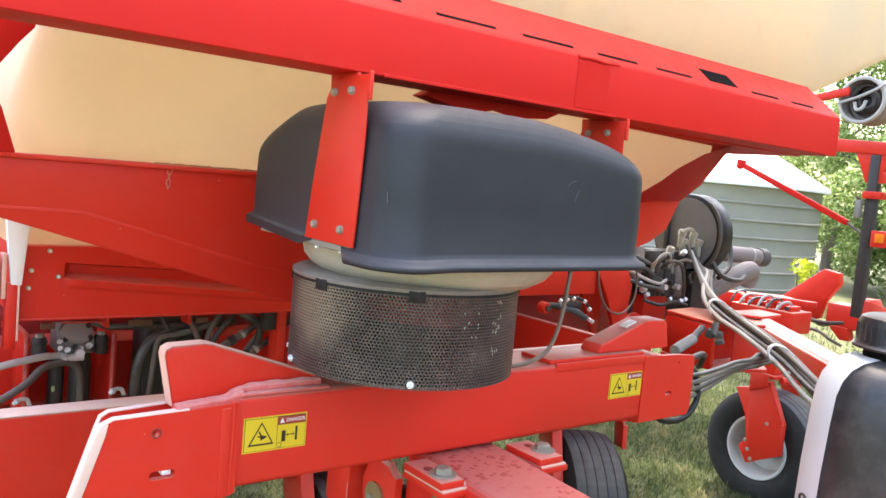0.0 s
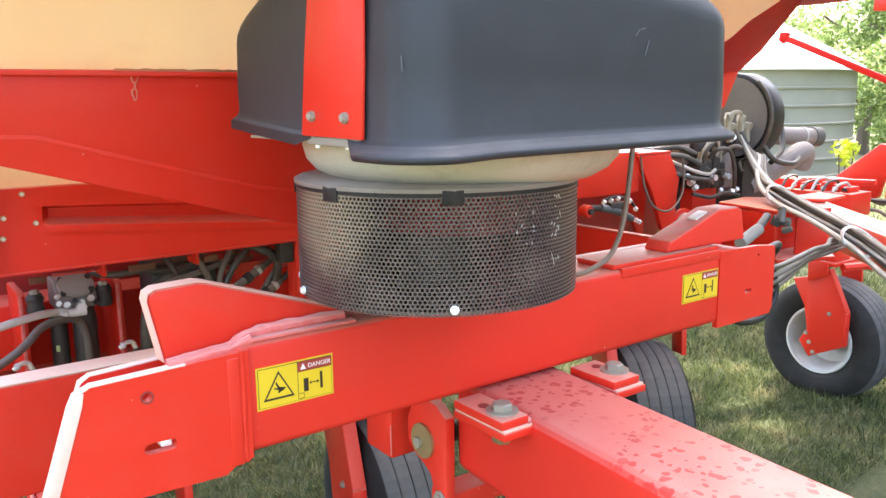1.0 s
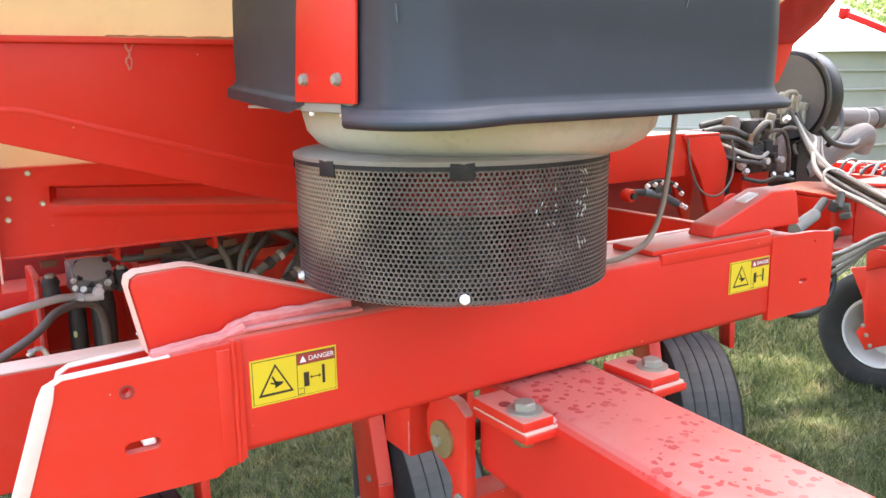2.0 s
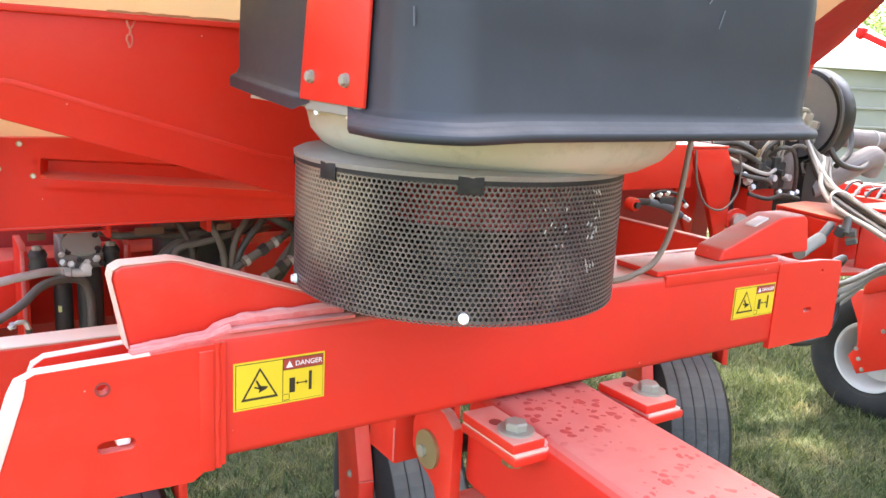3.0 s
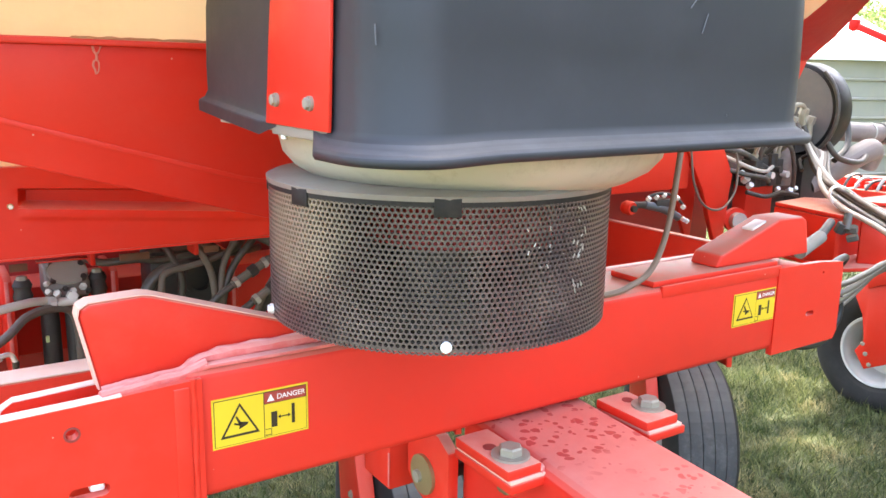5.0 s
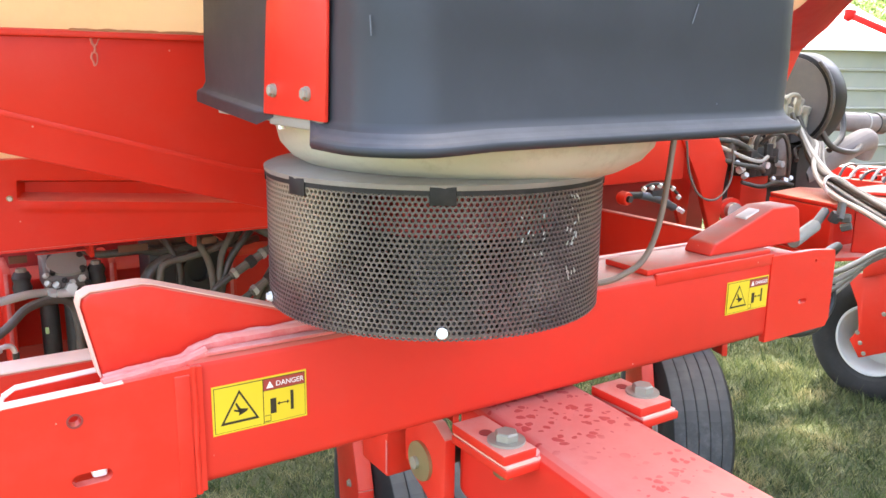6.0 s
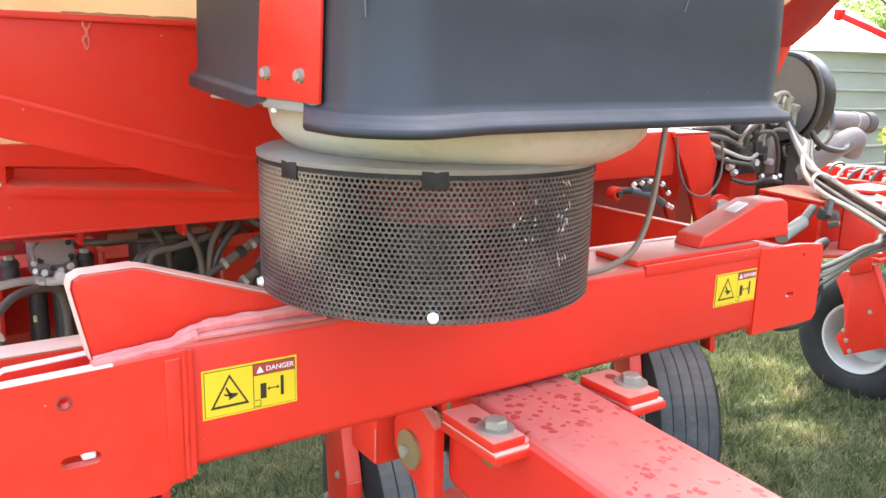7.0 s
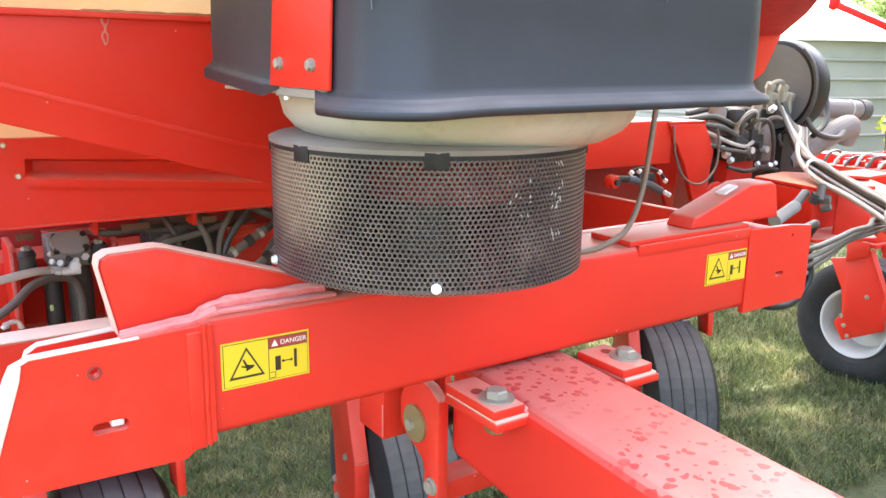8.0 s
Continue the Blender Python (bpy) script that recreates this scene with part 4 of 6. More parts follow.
def smooth01(a):
    a = max(0.0, min(1.0, a))
    return a * a * (3 - 2 * a)


def make_hood():
    """Black plastic hood: upright walls, rounded shoulders, a top that slopes off behind and to one end, rolled rim."""
    x0, x1, y0, y1 = 0.049, 0.612, -0.326, 0.148
    base = 1.646

    def crown(x, y):
        back = y - 0.026
        back = 0.5 * (back + math.sqrt(back * back + 0.0006))
        return 1.0 - 0.19 * smooth01((x - 0.28) / 0.42) ** 1.15 - 2.0 * back

    def rim_lift(x, y):
        """The rim sags at the front corner and rises along the sides to the back."""
        front = 0.004 * max(0.0, min(1.0, (x - 0.15) / 0.45)) - 0.003 * smooth01((0.16 - x) / 0.08)
        side = smooth01((y + 0.20) / 0.12)
        return front * (1 - side) + (0.010 + 0.075 * (y + 0.06)) * side

    def ring(inset, z, radius):
        pts = []
        n = 10
        ax0, ax1, ay0, ay1 = x0 + inset, x1 - inset, y0 + inset, y1 - inset
        for cx, cy, start, rr in ((ax0 + radius, ay0 + radius, 180, radius), (ax1 - radius, ay0 + radius, 270, radius), (ax1 - radius, ay1 - radius, 0, radius), (ax0 + radius * 0.45, ay1 - radius * 0.45, 90, radius * 0.45)):
            for k in range(n + 1):
                a = radians(start + 90 * k / n)
                pts.append((cx + rr * math.cos(a), cy + rr * math.sin(a)))
        full = []
        for i, p in enumerate(pts):
            q = pts[(i + 1) % len(pts)]
            full.append(p)
            m = 9 if (i + 1) % (n + 1) == 0 else 0
            for k in range(1, m + 1):
                full.append((p[0] + (q[0] - p[0]) * k / (m + 1), p[1] + (q[1] - p[1]) * k / (m + 1)))
        out = []
        for px, py in full:
            h = z * (crown(px, py) if z > 0.05 else 1 - (1 - crown(px, py)) * max(0, z) / 0.05)
            h += rim_lift(px, py) * smooth01((0.07 - z) / 0.06)
            out.append(Vector((px, py, base + h)))
        return out

    levels = [(-0.004, -0.0150, 0.062), (-0.013, -0.0178, 0.070), (-0.0175, -0.0168, 0.074), (-0.0195, -0.0135, 0.076), (-0.0190, -0.0095, 0.076), (-0.0160, -0.0065, 0.073), (-0.0090, -0.0035, 0.067), (-0.0030, 0.0010, 0.062), (0.0002, 0.0090, 0.060),
              (0.0, 0.08, 0.058), (0.002, 0.165, 0.056)]
    for k in range(1, 9):
        a = radians(90 * k / 8)
        levels.append((0.002 + 0.056 * (1 - math.cos(a)), 0.165 + 0.062 * math.sin(a), 0.056 + 0.035 * (1 - math.cos(a))))
    levels += [(0.13, 0.232, 0.08), (0.18, 0.2345, 0.05)]
    bm = bmesh.new()
    rings = []
    for inset, z, radius in levels:
        pts = ring(inset, z, radius)
        if inset < 0:  # the rim is cut away where the hanger passes, and thin behind it
            for p in pts:
                if p.x < 0.062 and -0.226 < p.y < -0.084:
                    p.x = max(p.x, x0)
                    p.z = max(p.z, base + 0.004)
                elif p.x < x0 and p.y > -0.084:
                    p.x = max(p.x, x0 - 0.008 * (1 - 0.3 * smooth01((p.y - 0.02) / 0.12)))
                p.y = min(p.y, y1 - 0.003)
        rings.append([bm.verts.new(p) for p in pts])
    for ra, rb in zip(rings, rings[1:]):
        for i in range(len(ra)):
            j = (i + 1) % len(ra)
            bm.faces.new((ra[i], ra[j], rb[j], rb[i]))
    bm.faces.new(rings[-1])
    h = thing("plastic_hood", (0.3, -0.09, 1.64), "dark grey moulded plastic hood over the fan", "machine cover")
    shell = part("shell", bm, M_HOOD, h, smooth=60)
    for a, b in (((0.385, -0.3268, 1.768), (0.392, -0.3268, 1.776)), ((0.404, -0.3268, 1.745), (0.411, -0.3268, 1.764)), ((0.394, -0.3268, 1.776), (0.403, -0.3268, 1.778)),
                 ((0.452, -0.3266, 1.664), (0.4525, -0.3266, 1.666)), ((0.0545, -0.2985, 1.722), (0.0540, -0.2975, 1.738))):
        part("scuff", hose([a, b], 0.0006, 6, 2), M_DISC_PALE, shell, "pale scratch")
    return h


make_hood()


def make_hanger(x, dy):
    """A flat strap that hangs the hood from the rail, slightly kinked where it meets the shoulder."""
    s = thing("hanger_strap", (x, -0.16, 1.652), "red steel hanger strap bolted over the hood", "hanger strap", "hanger straps of the hood")
    t = 0.004
    out = [(-0.232, 1.649), (-0.084, 1.650), (-0.099, 1.745), (-0.116, 1.830), (-0.124, 1.872), (-0.131, 1.882), (-0.149, 1.903), (-0.246, 1.903), (-0.240, 1.869), (-0.241, 1.810), (-0.238, 1.733)]
    part("strap", prism([(y + dy, z) for y, z in out], "x", x, x + t, 0.0012), M_RED, s)
    part("rail_tab", prism([(y + dy, z) for y, z in ((-0.205, 1.868), (-0.205, 1.9075), (-0.125, 1.9075), (-0.128, 1.868))], "x", x + t, x + t + 0.006, 0.0012), M_RED, s)
    part("tab_fold", box(x - 0.0005, x + 0.006, -0.2475 + dy, -0.242 + dy, 1.866, 1.907, 0.0015), M_RED_DUSTY, s, "pale folded strap edge")
    for y, z in ((-0.1165, 1.6740), (-0.1975, 1.6730), (-0.150, 1.879), (-0.200, 1.880)):
        bolt(s, (x, y + dy, z), (-1, 0, 0), 0.0100, M_ZINC, 0.0068, M_ZINC)
    return s


make_hanger(0.043, 0.0)
make_hanger(0.640, 0.026)

# ---- tank, its frame and rail ----


def make_rail():
    r = thing("tank_rail", (0.4, -0.15, 1.9), "red folded steel rail carrying the seed tank", "machine beam")
    sec = [(-0.205, 1.908), (-0.205, 2.004), (-0.198, 2.012), (-0.105, 2.089), (-0.098, 2.084), (-0.196, 2.002), (-0.199, 1.914), (-0.115, 1.914), (-0.115, 1.908)]
    part("channel", prism(sec, "x", -1.9, 1.480, 0.0015, 1), M_RAIL, r)
    part("end_cap", prism([(-0.204, 1.909), (-0.204, 2.002), (-0.106, 2.084), (-0.106, 1.909)], "x", 1.474, 1.4825, 0.001), M_RAIL, r)
    part("joint_plate", prism([(-0.2066, 1.913), (-0.2066, 1.999), (-0.2052, 1.999), (-0.2052, 1.913)], "x", 0.505, 0.592, 0.0008, 1), M_RAIL, r)
    part("lower_lip", prism([(-0.2085, 1.9065), (-0.2085, 1.9115), (-0.2055, 1.9115), (-0.2055, 1.9065)], "x", 0.09, 0.62, 0.0008, 1), M_RAIL, r, "ragged lower edge strip")
    weld_bead([(0.505, -0.2045, 2.004), (0.54, -0.206, 2.005), (0.58, -0.2045, 2.004), (0.62, -0.203, 2.006)], 0.0034, r, M_RAIL)
    part("bottom_plate", prism([(0.70, -0.114), (1.473, -0.114), (1.473, 0.16), (1.20, -0.03)], "z", 1.9045, 1.9085, 0.001), M_RAIL, r, "shaded plate under the rail end")
    tilt = Matrix.Rotation(math.atan2(0.077, 0.093), 4, "X")
    for x, w, y in ((0.256, 0.125, -0.186), (0.445, 0.125, -0.186), (0.632, 0.115, -0.187), (0.808, 0.115, -0.188), (1.150, 0.110, -0.189), (1.315, 0.100, -0.190)):
        part("slot", moved(box(-w / 2, w / 2, -0.0035, 0.0035, -0.0005, 0.0008, 0), Matrix.Translation((x, y, 2.0225 + (y + 0.1855) * 0.828)) @ tilt), M_VOID, r, "narrow dark slot")
    for x, w, y in ((0.99, 0.105, -0.168), (0.055, 0.15, -0.163)):
        part("window_slot", moved(box(-w / 2, w / 2, -0.022, 0.022, -0.0005, 0.0009, 0), Matrix.Translation((x, y, 2.0225 + (y + 0.1855) * 0.828)) @ tilt), M_VOID, r, "dark rectangular opening")
    part("hood_bracket", prism([(0.245, 1.911), (0.225, 1.900), (0.33, 1.880), (0.45, 1.911)], "y", -0.13, -0.09, 0.002), M_RAIL, r)
    part("hood_tab", prism([(0.36, 1.911), (0.36, 1.897), (0.44, 1.886), (0.52, 1.893), (0.56, 1.911)], "y", -0.125, -0.118, 0.001), M_RAIL, r)
    return r


make_rail()


def loft(rings, caps=True):
    bm = bmesh.new()
    vs = [[bm.verts.new(p) for p in ring] for ring in rings]
    n = len(vs[0])
    for ra, rb in zip(vs, vs[1:]):
        for i in range(n):
            j = (i + 1) % n
            bm.faces.new((ra[i], ra[j], rb[j], rb[i]))
    if caps:
        bm.faces.new(vs[0]), bm.faces.new(vs[-1])
    return bm


def round_rect(x0, x1, y0, y1, z, r, n=6):
    out = []
    for cx, cy, start in ((x0 + r, y0 + r, 180), (x1 - r, y0 + r, 270), (x1 - r, y1 - r, 0), (x0 + r, y1 - r, 90)):
        for k in range(n + 1):
            a = radians(start + 90 * k / n)
            out.append((cx + r * math.cos(a), cy + r * math.sin(a), z))
    return out


def make_tank():
    t = thing("seed_tank", (0.7, 0.9, 1.5), "large cream polyethylene seed tank in a red frame", "tank")
    # The depth back to y = 4.6 is unseen, added to shade the ground.
    rings = [round_rect(-0.215, 1.05, 0.86, 1.29, 1.5175, 0.04), round_rect(-0.24, 1.20, 0.85, 1.29, 1.60, 0.05), round_rect(-0.30, 1.50, 0.345, 4.6, 1.735, 0.14),
             round_rect(-0.31, 1.62, 0.28, 4.6, 1.83, 0.14), round_rect(-0.30, 1.69, 0.17, 4.6, 1.93, 0.13), round_rect(-0.29, 1.72, 0.03, 4.6, 2.03, 0.12),
             round_rect(-0.30, 1.71, -0.06, 4.6, 2.10, 0.14), round_rect(-0.30, 2.06, -0.10, 4.6, 2.25, 0.16), round_rect(-0.30, 2.42, -0.10, 4.6, 2.6, 0.18), round_rect(-0.24, 2.25, -0.02, 4.6, 2.75, 0.2)]
    part("body", loft(rings), M_TANK, t, smooth=50)
    part("corner_piece", prism([(-0.242, 1.60), (-0.186, 1.60), (-0.193, 1.545), (-0.203, 1.43), (-0.226, 1.43)], "y", 0.80, 0.82, 0.003), M_STRAP, t, "white tapered piece at the tank's corner")
    return t


make_tank()


M_CAKED = plain("caked_dirt", (0.38, 0.20, 0.10), 0.85, vary=0.5, scale=60, bump=0.4)
M_DRIP = plain("dried_drip", (0.60, 0.17, 0.12), 0.6, vary=0.3, scale=90)


def make_tank_frame():
    f = thing("hopper_support", (0.6, 0.34, 1.46), "red sheet steel hopper frame under the tank", "machine frame")
    # upper band upright, lower band folded back
    part("side_sheet", prism([(-1.9, 1.735), (1.30, 1.750), (1.30, 1.655), (0.98, 1.650), (0.80, 1.480), (0.235, 1.466), (-0.33, 1.628), (-1.9, 1.66)], "y", 0.330, 0.342, 0.002), M_RED, f)
    web = bmesh.new()
    low = [web.verts.new(p) for p in ((1.33, 0.331, 1.735), (1.45, 0.331, 1.750), (1.59, 0.331, 1.758), (1.69, 0.331, 1.815), (1.80, 0.331, 1.925))]
    high = [web.verts.new(p) for p in ((0.855, -0.08, 1.760), (0.946, -0.08, 1.802), (1.003, -0.08, 1.835), (1.10, -0.08, 1.877), (1.21, -0.08, 1.906))]
    for k in range(4):
        web.faces.new((low[k], low[k + 1], high[k + 1], high[k]))
    bmesh.ops.solidify(web, geom=list(web.faces), thickness=0.006)
    part("end_web", web, M_RAIL, f, "shaded sloping end sheet")
    part("end_panel", prism([(1.29, 1.735), (1.60, 1.775), (1.535, 1.665), (1.463, 1.625), (1.386, 1.60), (1.29, 1.60)], "y", 0.331, 0.337, 0.002), M_RED, f)
    part("mount_leg", box(0.524, 0.552, 0.94, 1.0, 1.16, 1.39, 0.003), M_RED, f)
    part("mount_block", box(0.484, 0.5235, 0.95, 0.99, 1.262, 1.372, 0.004), M_DARK, f, "dark rubber mount block")
    part("fold_strip", prism([(-0.50, 1.655), (-0.19, 1.646), (0.161, 1.545), (0.30, 1.52), (0.30, 1.512), (0.161, 1.537), (-0.19, 1.638), (-0.50, 1.647)], "y", 0.3288, 0.330, 0.0005), M_RED, f, "folded ridge across the sheet")
    part("top_flange", box(-0.34, 1.36, 0.322, 0.345, 1.733, 1.742, 0.002), M_RED, f)
    drip = merged(hose([(-0.043, 0.3290, 1.735), (-0.042, 0.3288, 1.727), (-0.039, 0.3288, 1.721), (-0.040, 0.3288, 1.713)], 0.0016, 8, 5), hose([(-0.032, 0.3290, 1.733), (-0.036, 0.3288, 1.726), (-0.039, 0.3288, 1.721)], 0.0012, 8, 4),
                  hose([(-0.040 + 0.0058 * math.sin(a) * (0.7 + 0.3 * math.cos(a)), 0.3288, 1.705 + 0.009 * math.cos(a)) for a in [2 * math.pi * k / 12 for k in range(13)]], 0.0012, 6, 3))
    for v in drip.verts:
        v.co.x += 0.0016 * noise.noise(v.co * 160)
    part("sealant_drip", drip, M_DRIP, f, "dried drip stain")
    dirt = hose([(-0.07, 0.326, 1.7425), (0.0, 0.327, 1.7430), (0.08, 0.326, 1.7435), (0.20, 0.327, 1.7440)], 0.0022, 7, 12)
    for v in dirt.verts:
        v.co.z += 0.0018 * noise.noise(v.co * 70)
    part("caked_dirt", dirt, M_CAKED, f, "caked brown dirt along the flange")
    part("corner_upright", prism([(-0.45, 1.742), (-0.319, 1.742), (-0.342, 1.815), (-0.40, 1.93), (-0.45, 1.93)], "y", 0.262, 0.280, 0.003), M_RAIL, f, "dark red corner upright")
    part("corner_brace", prism([(-0.45, 1.80), (-0.359, 1.880), (-0.333, 1.917), (-0.312, 1.943), (-0.312, 2.04), (-0.45, 2.04)], "y", 0.182, 0.200, 0.003), M_RAIL, f, "dark red corner brace")
    part("rear_wall", prism([(-1.9, 1.9), (1.7, 1.9), (1.35, 1.5), (0.2, 1.44), (-0.3, 1.6), (-1.9, 1.6)], "y", 1.30, 1.31, 0), M_RED, f)
    return f


make_tank_frame()


def make_meter_box():
    m = thing("meter_box", (0.2, 0.85, 1.3), "red sheet metal meter box with a pressed recess", "machine box")
    bm = bmesh.new()
    cols, rows = 72, 44
    grid = []
    for i in range(cols + 1):
        line = []
        for j in range(rows + 1):
            z = 1.346 + (1.520 - 1.346) * j / rows
            x0 = -0.205 + 0.013 * (z - 1.346) / 0.172
            x = x0 + (0.75 - x0) * (i / cols) ** 1.5
            zz = z
            side = smooth01((x + 0.108) / 0.018)
            pocket = smooth01((1.481 - zz) / 0.007) * smooth01((zz - 1.442) / 0.010)
            swell = smooth01((zz - 1.418) / 0.008) * smooth01((1.448 - zz) / 0.012)
            line.append(bm.verts.new((x, 0.83 + side * (0.042 * pocket - 0.003 * swell), z - 0.085 * (x + 0.10) * math.sin(math.pi * j / rows))))
        grid.append(line)
    for i in range(cols):
        for j in range(rows):
            bm.faces.new((grid[i][j], grid[i + 1][j], grid[i + 1][j + 1], grid[i][j + 1]))
    part("front_sheet", bm, M_RED, m, smooth=40)
    # Unseen body behind the sheet, extended to x = 1.2 to block light.
    part("housing", box(-0.188, 1.20, 0.880, 1.25, 1.352, 1.512, 0.003), M_RED, m)
    part("lower_flange", box(-0.204, 0.75, 0.8305, 0.879, 1.3405, 1.3455, 0.001), M_RED_DUSTY, m)
    part("top_flange", box(-0.192, 0.75, 0.8305, 0.879, 1.5165, 1.5205, 0.001), M_RED, m)
    part("side_sheet", box(-0.21, -0.196, 0.843, 1.25, 1.345, 1.515, 0.002), M_RED, m)
    post = part("corner_post", box(-0.236, -0.212, 0.80, 0.83, 1.28, 1.435, 0.003), M_RED, m)
    part("post_edge", box(-0.2450, -0.2365, 0.798, 0.83, 1.40, 1.505, 0.001), M_RED_WORN, post, "pale worn edge")
    part("post_edge", box(-0.2115, -0.2070, 0.798, 0.83, 1.30, 1.43, 0.001), M_RED_WORN, post, "pale worn edge")
    part("corner_post", box(-0.275, -0.250, 0.80, 0.83, 1.28, 1.50, 0.003), M_RED, m)
    for x, z in ((-0.141, 1.509), (-0.179, 1.462), (-0.120, 1.447), (-0.184, 1.420)):
        bolt(m, (x, 0.83, z), (0, -1, 0), 0.0075, M_CAST, 0.0058, M_BRASS, tall=0.9)
    return m


make_meter_box()

# ---- row machinery behind ----


def make_rear_toolbar():
    t = thing("rear_toolbar", (0.4, 1.4, 0.95), "red rear tool bar with upright divider plates", "machine beam")
    part("tube", box(-2.2, 1.40, 1.36, 1.52, 0.98, 1.16, 0.008), M_RED, t)
    part("back_sheet", box(-2.0, 1.4, 1.56, 1.57, 0.60, 1.55, 0), M_RED_SHADED, t, "dark red back sheet with shade put into its colour")
    for x in (-0.70, -0.42, -0.120, 0.115, 0.42, 0.70):
        d = part("divider_plate", prism([(1.20, 0.96), (1.20, 1.215), (1.22, 1.225), (1.36, 1.225), (1.36, 0.96)], "x", x, x + 0.018, 0.003), M_RED, t)
        part("worn_edge", box(x + 0.001, x + 0.010, 1.196, 1.1995, 0.96, 1.216, 0.001), M_WELD, d, "pale worn front edge")
    for x in (-0.2, 0.040, 0.268, 0.50):
        part("hook_plate", prism([(0.995, 1.280), (0.995, 1.332), (1.012, 1.332), (1.02, 1.30), (1.06, 1.296), (1.06, 1.280)], "x", x, x + 0.010, 0.002), M_RED, t)
    part("shelf", box(-0.067, 0.036, 1.0, 1.02, 1.2955, 1.2985, 0.0006), M_RED_DUSTY, t, "small dusty shelf")
    part("rear_shelf", box(-0.54, 0.9, 1.06, 1.20, 1.305, 1.315, 0.001), M_RED_SHADED, t, "dark red shelf sheet with shade put into its colour")
    for x0, x1 in ((-0.12, -0.085), (0.10, 0.165), (0.29, 0.325)):
        part("rusty_tab", box(x0, x1, 0.992, 0.998, 1.284, 1.300, 0.001), M_RUST, t, "rust-stained tab")
    # Added dark box in place of the blackness between the hoses.
    part("hose_backing", box(0.215, 0.40, 1.21, 1.33, 0.98, 1.25, 0.006), M_DARK, t, "dark backing box added behind the hoses")
    part("port_ring", turned([(0.030, -0.02), (0.042, -0.02), (0.042, 0.0), (0.030, 0.0)], (0.335, 1.21, 1.17), "y", 24, True), M_DARK, t)
    return t


make_rear_toolbar()


def make_hydraulic_motor():
    h = thing("hydraulic_motor", (0.02, 1.22, 0.90), "grey cast hydraulic motor on dark cylinders", "hydraulic motor")
    part("body", turned([(0.030, 0.90), (0.031, 1.12), (0.026, 1.16)], (0.040, 1.235, 0), n=24), M_DARK, h)
    part("body", turned([(0.022, 0.90), (0.022, 1.10), (0.018, 1.15)], (-0.022, 1.25, 0), n=20), M_DARK, h)
    head = part("head", prism([(1.175, 1.172), (1.178, 1.205), (1.218, 1.240), (1.29, 1.242), (1.29, 1.168), (1.19, 1.166)], "x", -0.034, 0.064, 0.006, 3), M_LID, h, "dusty cast valve head")
    up = Vector((0.05, -0.66, 0.75)).normalized()
    c = Vector((0.017, 1.196, 1.224))
    part("cover", moved(disc((0, 0, 0), (0, 0, 1), 0.040, 0.010, 28, 0.003), Matrix.Translation(c) @ Vector((0, 0, 1)).rotation_difference(up).to_matrix().to_4x4() @ Matrix.Diagonal((1.12, 0.86, 1, 1))), M_COVER, head, "oval grey dusty cover")
    side = up.cross(Vector((1, 0, 0))).normalized()
    for a in (35, 145, 215, 325):
        q = c + Vector((1, 0, 0)) * 0.040 * math.cos(radians(a)) + side * 0.036 * math.sin(radians(a))
        part("cap_screw", disc(q, up, 0.0075, 0.011, 12, 0.001), M_DARK, head)
    for k, (x, z, r) in enumerate(((-0.028, 1.186, 0.0075), (-0.010, 1.180, 0.0090), (0.008, 1.190, 0.0065), (0.024, 1.182, 0.0080), (0.046, 1.190, 0.0085), (0.058, 1.178, 0.0065), (-0.034, 1.206, 0.0060))):
        part("lug", merged(hex_head((x, 1.178, z), (-0.3 + 0.1 * k, -1, 0.4), r * 1.9, 0.014), disc((x, 1.166, z + 0.004), (-0.3 + 0.1 * k, -1, 0.4), r * 0.6, 0.012, 10, 0.001)), M_DARK if k in (2, 5) else M_CAST, head)
    part("plug", merged(hex_head((0.066, 1.20, 1.205), (1, -0.4, 0), 0.020, 0.016), disc((0.08, 1.195, 1.205), (1, -0.4, 0), 0.007, 0.014, 12, 0.001)), M_CHROME, head)
    part("elbow", merged(disc((0.030, 1.165, 1.162), (-1, -0.1, 0.05), 0.011, 0.045, 14), hex_head((0.020, 1.172, 1.172), (0, -1, 0.2), 0.026, 0.018), hex_head((-0.018, 1.160, 1.164), (-1, -0.2, 0.1), 0.024, 0.014)), M_CAST, head, "white-lit pipe elbow")
    part("tag", box(-0.040, -0.032, 1.205, 1.215, 1.054, 1.070, 0.002), plain("green_tag", (0.45, 0.6, 0.25), 0.4), h, "pale green cap")
    return h


make_hydraulic_motor()


def make_hose_thing(points, r, label, mat=None, group="hydraulic hoses"):
    return solid("hydraulic_hose", hose(points, r, 10, 7), mat or M_HOSE, label, "hose", group, smooth=60)


